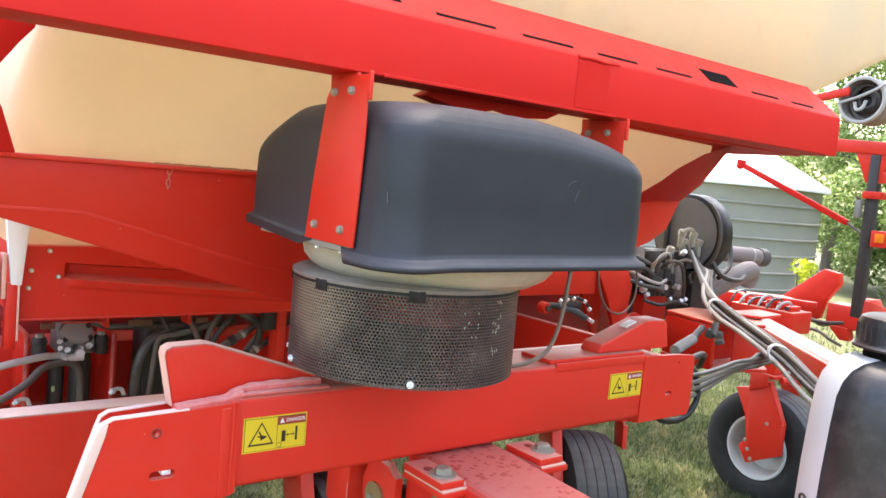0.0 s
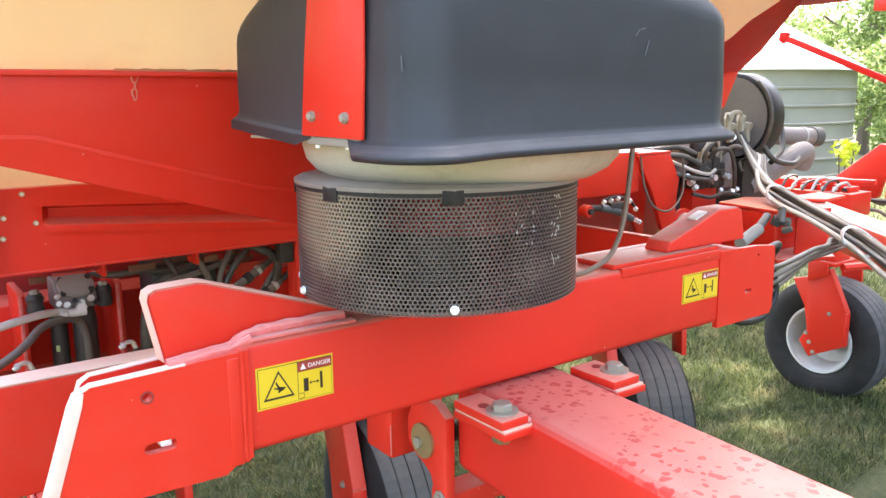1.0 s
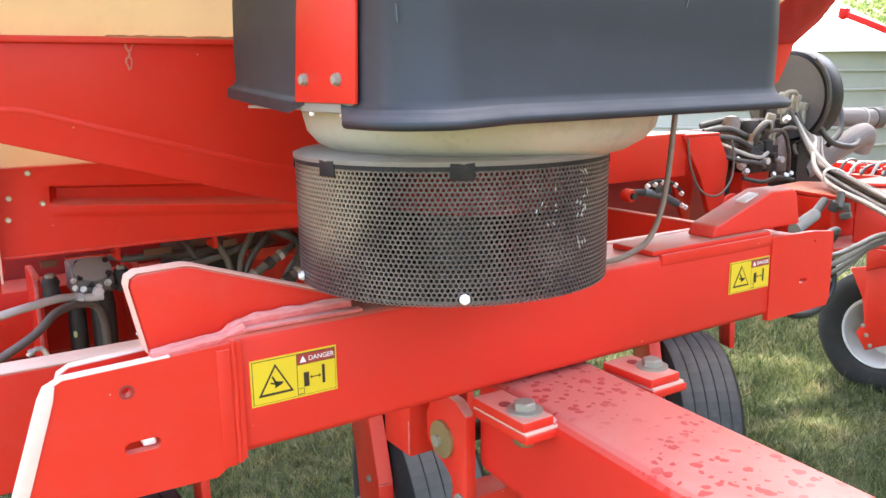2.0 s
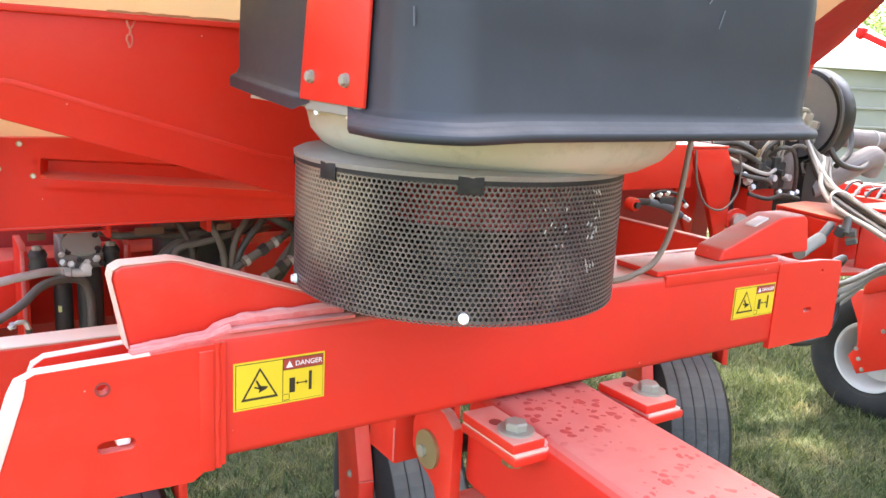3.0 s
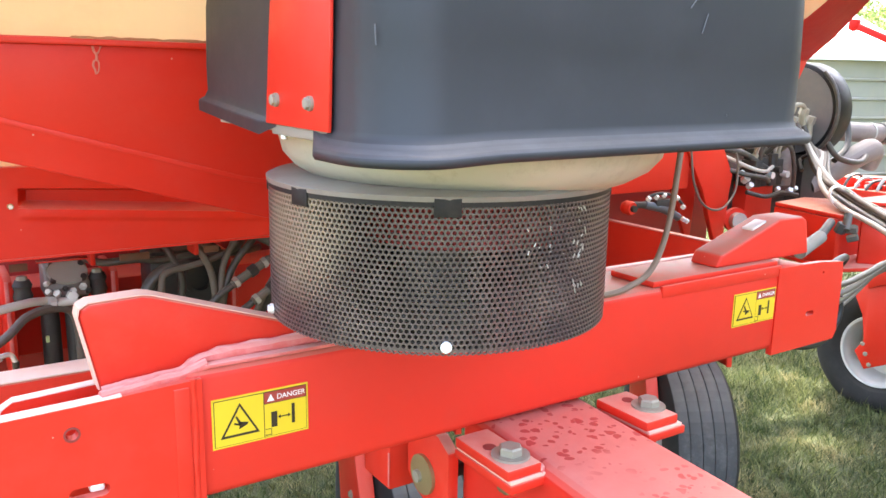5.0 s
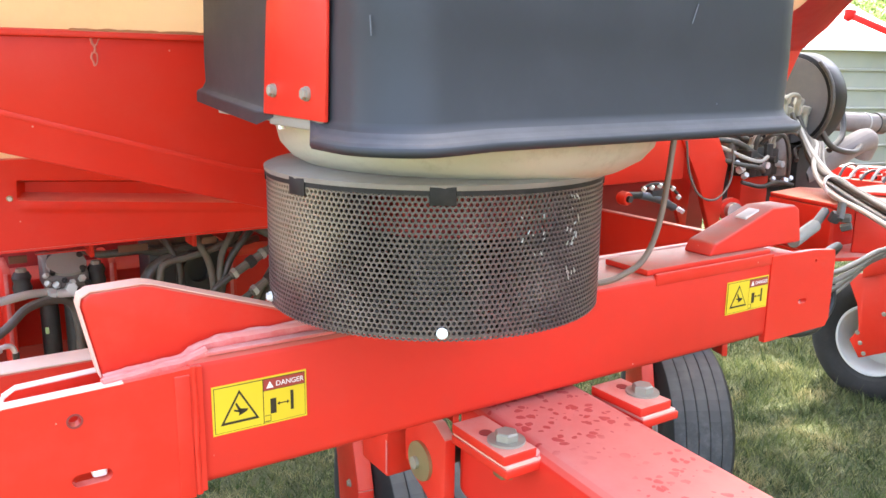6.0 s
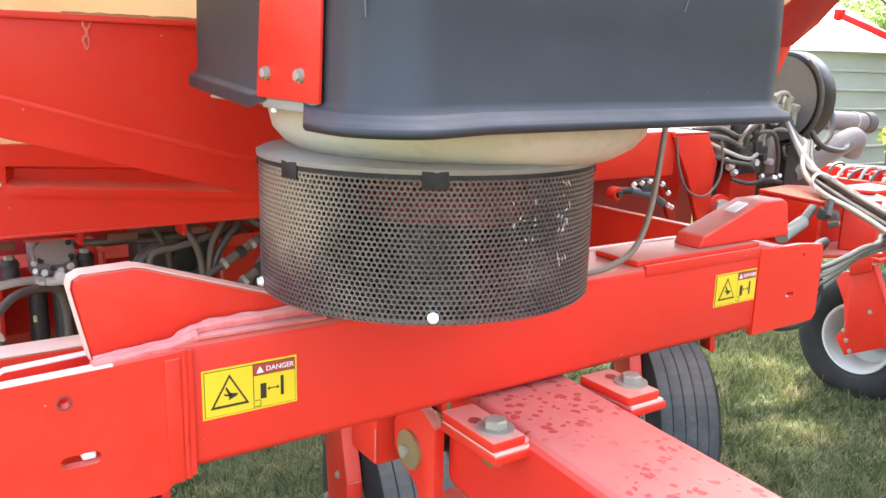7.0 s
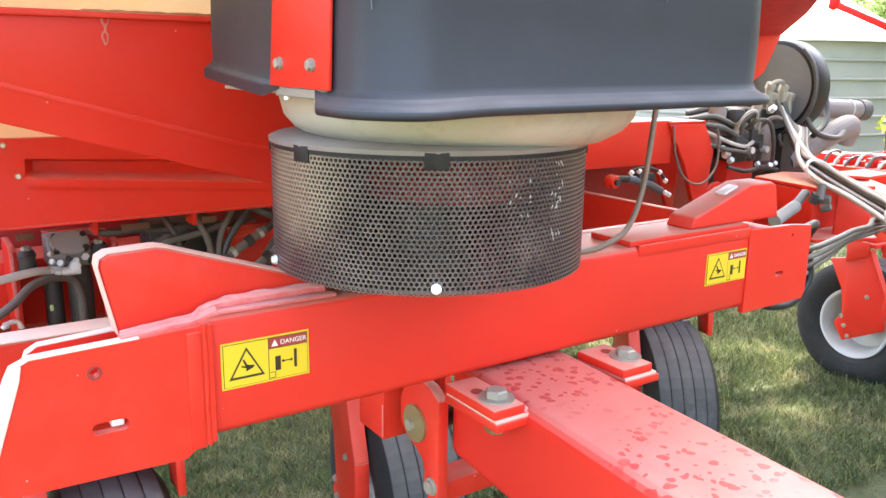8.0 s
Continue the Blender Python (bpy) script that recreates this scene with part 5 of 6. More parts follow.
L_BACK = "black rubber hydraulic hose behind the cross beam"
for pts, r in (([(-0.55, 0.95, 1.10), (-0.25, 1.05, 1.165), (-0.10, 1.12, 1.178), (-0.04, 1.17, 1.168), (-0.02, 1.18, 1.165)], 0.010),
               ([(-0.45, 1.0, 0.98), (-0.17, 1.06, 1.10), (-0.08, 1.12, 1.150), (0.0, 1.17, 1.145), (0.03, 1.19, 1.10), (0.035, 1.195, 0.98)], 0.0105),
               ([(0.06, 1.19, 1.255), (0.09, 1.12, 1.257), (0.161, 1.10, 1.262), (0.215, 1.10, 1.254), (0.299, 1.10, 1.258), (0.42, 1.12, 1.25), (0.50, 1.20, 1.24)], 0.0092),
               ([(0.20, 1.10, 1.05), (0.207, 1.08, 1.18), (0.219, 1.08, 1.224), (0.271, 1.08, 1.235), (0.328, 1.08, 1.247), (0.40, 1.09, 1.27), (0.44, 1.12, 1.30)], 0.0085),
               ([(0.29, 1.09, 1.31), (0.304, 1.06, 1.267), (0.325, 1.06, 1.215), (0.333, 1.06, 1.126), (0.33, 1.08, 0.95)], 0.0086),
               ([(0.40, 1.08, 1.31), (0.381, 1.06, 1.285), (0.354, 1.06, 1.227), (0.346, 1.06, 1.124), (0.35, 1.08, 0.95)], 0.0084),
               ([(0.46, 1.08, 1.31), (0.425, 1.06, 1.282), (0.387, 1.06, 1.238), (0.364, 1.06, 1.189), (0.35, 1.07, 1.10), (0.36, 1.1, 0.95)], 0.0092),
               ([(0.43, 1.04, 1.31), (0.455, 1.0, 1.296), (0.488, 1.0, 1.276), (0.500, 1.01, 1.235), (0.49, 1.04, 1.17), (0.45, 1.09, 1.08)], 0.0125),
               ([(0.36, 1.16, 1.24), (0.29, 1.11, 1.242), (0.25, 1.10, 1.238), (0.193, 1.10, 1.205), (0.165, 1.10, 1.133), (0.160, 1.11, 1.03), (0.16, 1.14, 0.92)], 0.0165),
               ([(0.47, 1.04, 1.242), (0.53, 1.05, 1.275), (0.60, 1.08, 1.30)], 0.0092), ([(0.508, 1.02, 1.198), (0.57, 1.03, 1.235), (0.66, 1.08, 1.29)], 0.0092),
               ([(0.371, 1.04, 1.185), (0.32, 1.05, 1.14), (0.29, 1.09, 1.04)], 0.0092), ([(0.415, 1.02, 1.14), (0.37, 1.03, 1.10), (0.34, 1.08, 1.0)], 0.0092),
               ([(0.215, 1.13, 1.30), (0.235, 1.10, 1.27), (0.26, 1.09, 1.20), (0.25, 1.10, 1.10), (0.24, 1.14, 0.98)], 0.0092),
               ([(0.55, 1.07, 1.30), (0.52, 1.05, 1.24), (0.47, 1.05, 1.17), (0.42, 1.08, 1.05)], 0.0085)):
    make_hose_thing(pts, r, L_BACK, M_HOSE_LIGHT if r == 0.010 else M_HOSE_GREY if r < 0.0090 or r == 0.0105 else M_HOSE)


def make_coupling(a, b):
    a, b = Vector(a), Vector(b)
    d = (b - a).normalized()
    c = thing("hose_coupling", a, "dusty steel hose coupling with hexagon collar", "coupling", "hose couplings")
    part("sleeve", hose([a, b], 0.0115, 12), M_HOSE_GREY, c)
    part("collar", hex_head(a + d * (b - a).length * 0.45, d, 0.029, 0.022), M_DARK, c)
    part("ferrule", hex_head(a + d * 0.006, d, 0.027, 0.012), M_STEEL, c)
    part("ferrule", hex_head(b - d * 0.022, d, 0.027, 0.012), M_STEEL, c)
    return c


make_coupling((0.371, 1.04, 1.185), (0.47, 1.04, 1.242))
make_coupling((0.415, 1.02, 1.14), (0.508, 1.02, 1.198))
for x, z in ((-0.135, 1.066), (0.112, 1.072)):
    k = thing("pipe_fitting", (x, 1.10, z), "pale cast pipe fitting between the hoses", "pipe fitting", "pipe fittings")
    part("elbow", hose([(x - 0.022, 1.10, z - 0.006), (x - 0.008, 1.095, z + 0.006), (x + 0.010, 1.10, z + 0.004), (x + 0.018, 1.10, z - 0.014)], 0.006, 10, 4), M_CAST, k)
    part("collar", hex_head((x - 0.012, 1.095, z + 0.003), (-0.8, -0.3, -0.3), 0.016, 0.008), M_CHROME, k)
    part("stem", hose([(x + 0.018, 1.10, z - 0.012), (x + 0.02, 1.11, z - 0.10)], 0.007, 8, 3), M_HOSE, k)
for x, z in ((-0.082, 1.195), (0.083, 1.195), (-0.30, 1.18)):
    k = thing("spool_knob", (x, 1.19, z), "dark ribbed adjusting knob with a nut", "knob", "adjusting knobs")
    part("knob", turned([(0.018, -0.03), (0.022, -0.015), (0.018, 0), (0.022, 0.012), (0.016, 0.025)], (x, 1.19, z), "z", 16), M_DARK, k)
    part("nut", hex_head((x, 1.19, z + 0.02), (0, 0, 1), 0.022, 0.014), M_ZINC, k)

# ---- wheels ----


def make_wheel():
    """A ribbed implement tyre on a white rim, axle along x, centre at the origin; the dished side looks along -x."""
    w = thing("gauge_wheel", (0, 0, 0), "black ribbed implement tyre on a white steel rim", "wheel", "gauge wheels")
    prof = [(0.185, -0.105), (0.215, -0.125), (0.265, -0.135), (0.305, -0.128), (0.330, -0.112), (0.338, -0.106), (0.3405, -0.06), (0.342, 0.0), (0.3405, 0.06), (0.338, 0.106), (0.330, 0.112), (0.305, 0.128), (0.265, 0.135), (0.215, 0.125), (0.185, 0.105)]
    tyre = part("tyre", turned(prof, (0, 0, 0), "x", 56, True), M_RUBBER, w, "black tyre with rib tread")
    for c in (-0.086, -0.043, 0.0, 0.043, 0.086):
        top = 0.350 - 0.008 * (c / 0.086) ** 2
        slope = -0.0036 * c / 0.086
        part("tread_rib", turned([(top - 0.012, c - 0.0205), (top - 0.0015 - slope, c - 0.0200), (top - slope * 0.8, c - 0.0165), (top + slope * 0.8, c + 0.0165), (top - 0.0015 + slope, c + 0.0200), (top - 0.012, c + 0.0205)], (0, 0, 0), "x", 56, True), M_TREAD, tyre)
    part("rim", turned([(0.176, -0.120), (0.188, -0.122), (0.193, -0.112), (0.178, -0.104), (0.166, -0.09), (0.150, 0.02), (0.075, 0.035), (0.07, -0.03), (0.0, -0.03)], (0, 0, 0), "x", 48, first_cap=False), M_RIM, w, "white dished rim", smooth=40)
    hub = part("hub", turned([(0.04, -0.03), (0.04, -0.06), (0.025, -0.07), (0.0, -0.07)], (0, 0, 0), "x", 24), M_RIM, w, "white hub")
    for k in range(5):
        a = 2 * math.pi * k / 5
        part("lug_nut", hex_head((-0.032, 0.056 * math.cos(a), 0.056 * math.sin(a)), (-1, 0, 0), 0.02, 0.014), M_ZINC, hub)
    return w


def make_fork():
    """The wheel's red fork plate and crown, for a wheel centred on the origin."""
    f = thing("wheel_fork", (0, 0, 0), "red steel wheel fork with a bolted lower end", "wheel fork", "wheel forks")
    out = [(0.136, 0.345), (0.034, 0.372), (-0.065, 0.426), (-0.172, 0.199), (-0.170, 0.011), (0.017, -0.087), (0.078, -0.002), (0.036, 0.068), (0.060, 0.20)]
    part("fork_plate", prism(out, "x", -0.18, -0.165, 0.004), M_RED, f)
    part("fork_flange", merged(beam_between((-0.160, -0.068, 0.43), (-0.160, -0.177, 0.20), 0.045, 0.010, 0.003), beam_between((-0.160, -0.177, 0.20), (-0.160, -0.175, 0.012), 0.045, 0.010, 0.003)), M_RED_DUSTY, f)
    part("crown", prism([(0.045, 0.345), (-0.066, 0.395), (-0.066, 0.468), (0.050, 0.472)], "x", -0.192, -0.1805, 0.004), M_RED_DUSTY, f)
    part("far_leg", prism([(-0.04, 0.44), (-0.075, 0.41), (-0.082, 0.315), (0.02, 0.30), (0.05, 0.44)], "x", 0.143, 0.156, 0.004), M_RED, f)
    part("far_leg_flange", beam_between((0.149, -0.080, 0.42), (0.149, -0.088, 0.315), 0.020, 0.008, 0.002), M_RED_DUSTY, f)
    part("crown_plate", box(-0.178, 0.16, -0.10, 0.10, 0.44, 0.462, 0.006), M_RED, f)
    part("stem", box(-0.15, 0.02, -0.08, 0.06, 0.462, 0.62, 0.010), M_RED, f)
    for y, z in ((0.038, 0.048), (0.017, -0.003), (-0.008, -0.055), (-0.086, 0.181)):
        bolt(f, (-0.18, y, z), (-1, 0, 0), 0.017, M_ZINC, 0.012, M_ZINC)
    return f


wheel_a, fork_a = make_wheel(), make_fork()
WHEELS = [(3.98, 1.23, 0), (0.886, 1.082, -11), (0.015, 0.935, -3), (2.13, 1.08, -30)]
for x, y, turn in WHEELS[1:]:
    copy_thing(wheel_a, pose(x, y, 0.345, 0, 0, turn))
    copy_thing(fork_a, pose(x, y, 0.345, 0, 0, turn))
part("scraper_arm", hose([(-0.14, -0.12, 0.44), (0.0, -0.17, 0.44), (0.12, -0.22, 0.41), (0.15, -0.26, 0.34)], 0.022, 8, 5), M_RED, fork_a)
wheel_a.matrix_basis = pose(3.98, 1.25, 0.332)
fork_a.matrix_basis = pose(3.98, 1.25, 0.332)

# ---- folded wing and linkages beside it ----


def make_long_beam():
    b = thing("long_beam", (1.85, 1.0, 1.0), "dark red lengthwise frame plate with a pale top edge", "machine beam")
    part("plate", box(1.84, 1.865, 0.60, 2.0, 0.92, 1.20, 0.003), M_RED, b)
    part("edge", box(1.838, 1.867, 0.60, 2.0, 1.2005, 1.204, 0.001), M_WELD, b, "pale worn top edge")
    c = thing("tie_bar", (1.5, 1.25, 1.29), "red cross tie bar leading to the hinge", "machine beam")
    part("tube", box(0.85, 2.23, 1.20, 1.52, 1.300, 1.47, 0.006), M_RED, c)
    part("back_sheet", box(1.40, 2.78, 1.53, 1.545, 0.60, 1.45, 0.002), M_RED_SHADED, c, "dark red back sheet with shade put into its colour")
    part("floor_sheet", box(0.8, 1.83, 1.02, 1.36, 0.99, 1.01, 0.003), M_DARK, c)
    e = thing("steering_ram", (1.95, 1.1, 1.2), "small silver hydraulic ram with a red ear", "hydraulic cylinder")
    part("ear", turned([(0.0, -0.02), (0.021, -0.02), (0.025, -0.012), (0.025, 0.012), (0.021, 0.02), (0.0, 0.02)], (1.81, 1.10, 1.268), "y", 24), M_RED, e)
    part("ear_pin", disc((1.81, 1.08, 1.268), (0, -1, 0), 0.012, 0.012, 16, 0.002), M_DARK, e)
    part("barrel", hose([(1.90, 1.11, 1.272), (1.99, 1.10, 1.250), (2.07, 1.10, 1.215)], 0.015, 14, 4), M_SILVER, e, "silver-blue barrel")
    part("gland", hose([(1.84, 1.11, 1.275), (1.905, 1.11, 1.271)], 0.013, 14, 2), M_DARK, e)
    part("valve_body", box(1.94, 2.03, 1.09, 1.14, 1.258, 1.288, 0.006), M_DARK, e)
    for x, z in ((1.885, 1.292), (1.925, 1.296), (1.965, 1.300), (2.035, 1.285), (2.075, 1.205), (2.095, 1.196), (2.07, 1.250)):
        part("fitting", hex_head((x, 1.085, z), (0.2, -0.6, 0.8), 0.016, 0.014), M_CHROME, e)
    part("pipe", hose([(1.885, 1.09, 1.30), (1.94, 1.085, 1.312), (2.02, 1.085, 1.300), (2.08, 1.09, 1.262)], 0.006, 8, 5), M_DARK, e)


M_SILVER = plain("silver_blue_paint", (0.13, 0.14, 0.16), 0.35, metal=0.6, vary=0.3, scale=30)
make_long_beam()


def make_hinge_bracket():
    h = thing("hinge_bracket", (2.4, 1.2, 1.08), "red hinge bracket plate with a bright pin", "machine bracket")
    part("plate", prism([(2.309, 1.289), (2.20, 1.452), (2.414, 1.452), (2.483, 1.339), (2.47, 1.27), (2.455, 1.04), (2.42, 1.04)], "y", 1.19, 1.215, 0.004), M_RED, h)
    part("back_plate", prism([(2.32, 1.289), (2.22, 1.45), (2.42, 1.45), (2.48, 1.339), (2.46, 1.06), (2.43, 1.06)], "y", 1.36, 1.38, 0.004), M_RED, h)
    part("top_plate", box(2.20, 2.42, 1.19, 1.38, 1.4525, 1.464, 0.003), M_RED_DUSTY, h)
    part("pin", disc((2.510, 1.176, 1.157), (-0.4, -1, 0), 0.033, 0.03, 20, 0.004), M_STEEL, h, "bright steel pin end")
    part("pin_lug", disc((2.518, 1.194, 1.157), (-0.4, -1, 0), 0.050, 0.02, 24, 0.004), M_RED, h)
    part("side_box", box(2.62, 2.80, 1.22, 1.40, 1.10, 1.30, 0.006), M_RED, h)
    part("cable", hose([(2.21, 1.18, 1.45), (2.215, 1.16, 1.33), (2.27, 1.15, 1.24), (2.37, 1.15, 1.215), (2.46, 1.16, 1.27), (2.485, 1.17, 1.36), (2.48, 1.18, 1.43)], 0.0045, 8, 6), M_HOSE_GREY, h, "looped thin cable")


make_hinge_bracket()


def make_wing_hinge():
    h = thing("wing_hinge_box", (2.7, 0.8, 1.05), "open red hinge box with pale dusty top", "machine bracket")
    part("top_plate", prism([(2.53, 1.02), (2.46, 0.71), (2.70, 0.62), (2.95, 0.80), (2.76, 1.05)], "z", 1.236, 1.252, 0.004), M_RED_DUSTY, h)
    part("upper_plate", prism([(2.70, 0.86), (2.80, 0.70), (3.0, 0.72), (3.02, 0.85)], "z", 1.258, 1.270, 0.003), M_RED_DUSTY, h)
    part("web", beam_between((2.47, 0.715, 1.146), (2.54, 1.02, 1.146), 0.02, 0.176, 0.003), M_RED, h)
    part("inner_web", beam_between((2.70, 0.63, 1.146), (2.62, 0.72, 1.146), 0.02, 0.176, 0.003), M_RED, h)
    part("side_web", prism([(2.62, 1.235), (2.62, 1.06), (2.92, 1.06), (2.93, 1.235)], "y", 0.80, 0.815, 0.003), M_RED, h)
    part("back_web", prism([(2.545, 1.235), (2.545, 1.06), (2.75, 1.06), (2.75, 1.235)], "y", 1.01, 1.025, 0.003), M_RED, h)
    part("bottom_plate", prism([(2.47, 0.70), (2.72, 0.60), (2.97, 0.8), (2.76, 1.04), (2.52, 1.02)], "z", 1.042, 1.057, 0.004), M_RED_DUSTY, h)
    c = thing("hydraulic_cylinder", (1.80, 0.41, 1.26), "grey hydraulic cylinder end with a dirty fitting", "hydraulic cylinder")
    part("barrel", hose([(1.74, 0.393, 1.250), (1.80, 0.405, 1.262), (1.875, 0.419, 1.277)], 0.0185, 16), M_BARREL, c, "dusty pale grey barrel")
    part("rod_end", merged(disc((1.875, 0.42, 1.278), (0.9, 0.3, 0.24), 0.013, 0.11, 14), hex_head((2.0, 0.44, 1.275), (0, -0.4, 1), 0.03, 0.03)), M_DARK, c)
    part("fitting", merged(hex_head((2.02, 0.43, 1.285), (0.3, -1, 0.1), 0.026, 0.03), disc((2.0, 0.42, 1.285), (0.5, 0.2, 1), 0.012, 0.05, 12), hex_head((2.05, 0.44, 1.25), (0.3, -1, 0.4), 0.022, 0.03)), M_CYL, c)


make_wing_hinge()


def make_wing_arm():
    a = thing("folding_wing_bar", (3.0, 0.7, 1.0), "red folded wing arm with a sunlit top", "machine beam")
    part("tube", beam_between((3.70, 1.32, 1.075), (1.60, -0.98, 1.075), 0.16, 0.15, 0.014), M_RED_DUSTY, a)
    # Sun glare along the arm's top, put into the strip's colour.
    part("top_strip", beam_between((3.40, 0.9915, 1.1515), (1.70, -0.8705, 1.1515), 0.110, 0.004, 0.001), M_BAND, a, "pale top strip coloured as sunlit glare")


make_wing_arm()
L_WING = "grey dusty hydraulic hose running along the wing arm"
for k, (dx, dz) in enumerate(((0.0, 0.0), (0.025, 0.020), (-0.025, 0.012), (0.042, -0.002), (-0.042, -0.006), (0.0, 0.036), (0.050, 0.022))):
    w = 0.03 * math.sin(k * 2.1)
    make_hose_thing([(2.86 + 0.035 * k, 1.18, 1.54 - 0.03 * k), (2.82 + 0.02 * k, 1.08, 1.42), (2.73 + dx * 0.7, 0.95, 1.325 + dz * 0.7 + w * 0.4), (2.55 + dx, 0.75, 1.285 + dz), (2.42 + dx, 0.53, 1.245 + dz + w * 0.2),
                     (2.30 + dx, 0.31, 1.195 + dz), (2.10 + dx, 0.05, 1.135 + dz - w * 0.3), (1.85 + dx, -0.30, 1.10 + dz), (1.50 + dx, -0.72, 1.10 + dz)], 0.0098, L_WING, M_HOSE_PALE if k % 3 == 1 else M_HOSE_GREY if k % 2 else M_HOSE, "hoses of the wing arm")
for p in ((2.55, 0.75, 1.293), (2.30, 0.31, 1.203)):
    bm = turned([(0.060, -0.009), (0.064, -0.009), (0.064, 0.009), (0.060, 0.009)], (0, 0, 0), "z", 24, True)
    moved(bm, Matrix.Translation(p) @ Vector((0, 0, 1)).rotation_difference(Vector((0.62, 0.78, 0.1))).to_matrix().to_4x4() @ Matrix.Diagonal((1.1, 0.62, 1, 1)))
    solid("cable_tie", bm, M_STRAP, "pale cable tie round the hose bundle", "cable tie", "cable ties")
for k in range(4):
    pts = [(1.22, 0.06 + 0.02 * k, 1.285 - 0.024 * k), (1.40, 0.075 + 0.01 * k, 1.272 - 0.025 * k), (1.6, 0.13 + 0.012 * k, 1.262 - 0.024 * k), (1.8, 0.195 + 0.015 * k, 1.252 - 0.022 * k), (2.0, 0.26 + 0.018 * k, 1.232 - 0.018 * k), (2.3, 0.40, 1.20 - 0.015 * k), (2.6, 0.47, 1.14), (2.88, 0.52, 1.08)]
    make_hose_thing(pts, 0.0070, "thin dusty hydraulic hose leaving the beam end", M_HOSE_GREY if k % 2 else M_HOSE, "hoses at the beam end")

for pts in ([(1.24, 0.05, 1.23), (1.38, 0.08, 1.285), (1.47, 0.12, 1.25), (1.49, 0.12, 1.18), (1.42, 0.11, 1.135), (1.32, 0.10, 1.14), (1.24, 0.09, 1.17)], [(1.24, 0.10, 1.25), (1.40, 0.14, 1.27), (1.50, 0.16, 1.22), (1.46, 0.15, 1.16), (1.36, 0.14, 1.15), (1.24, 0.12, 1.19)],
            [(1.24, 0.04, 1.30), (1.42, 0.10, 1.315), (1.56, 0.16, 1.30), (1.70, 0.26, 1.24), (1.9, 0.40, 1.18)]):
    make_hose_thing(pts, 0.0095, "black hydraulic hose looped under the beam end", M_BLACK, "hoses at the beam end")

# ---- second fan and valve stack ----


def make_second_fan():
    f = thing("blower_fan", (3.1, 1.25, 1.35), "round black blower housing with grey ducts", "fan")
    c = (-0.02, 1.30, 1.59)
    part("drum", turned([(0.0, 3.02), (0.19, 3.02), (0.205, 3.03), (0.208, 3.05), (0.208, 3.13), (0.198, 3.145), (0.0, 3.145)], c, "x", 56), M_BLACK, f, "round black drum")
    part("drum_face", disc((2.9995, 1.30, 1.59), (-1, 0, 0), 0.188, 0.003, 56), M_DISC, f, "grey flat drum face")
    part("drum_strap", box(2.975, 2.995, 1.39, 1.415, 1.40, 1.79, 0.004), M_DARK, f)
    part("duct", hose([(3.25, 1.32, 1.50), (3.45, 1.275, 1.488), (3.64, 1.237, 1.478)], 0.045, 16, 5), M_DUCT, f, "grey round duct")
    part("duct", hose([(3.10, 1.26, 1.26), (3.24, 1.20, 1.34), (3.38, 1.16, 1.41), (3.44, 1.17, 1.40), (3.46, 1.2, 1.34)], 0.052, 16, 5), M_DUCT, f, "grey curved duct")
    part("duct_collar", hose([(3.545, 1.257, 1.4835), (3.555, 1.255, 1.483)], 0.049, 16, 2), M_HOSE_PALE, f, "pale clamp ring")
    part("duct_cap", hose([(3.615, 1.242, 1.480), (3.668, 1.232, 1.477)], 0.051, 16, 2), M_CYL, f, "brown end cap")
    part("stand", box(3.0, 3.2, 1.22, 1.42, 1.16, 1.40, 0.006), M_DARK, f)
    return f


make_second_fan()


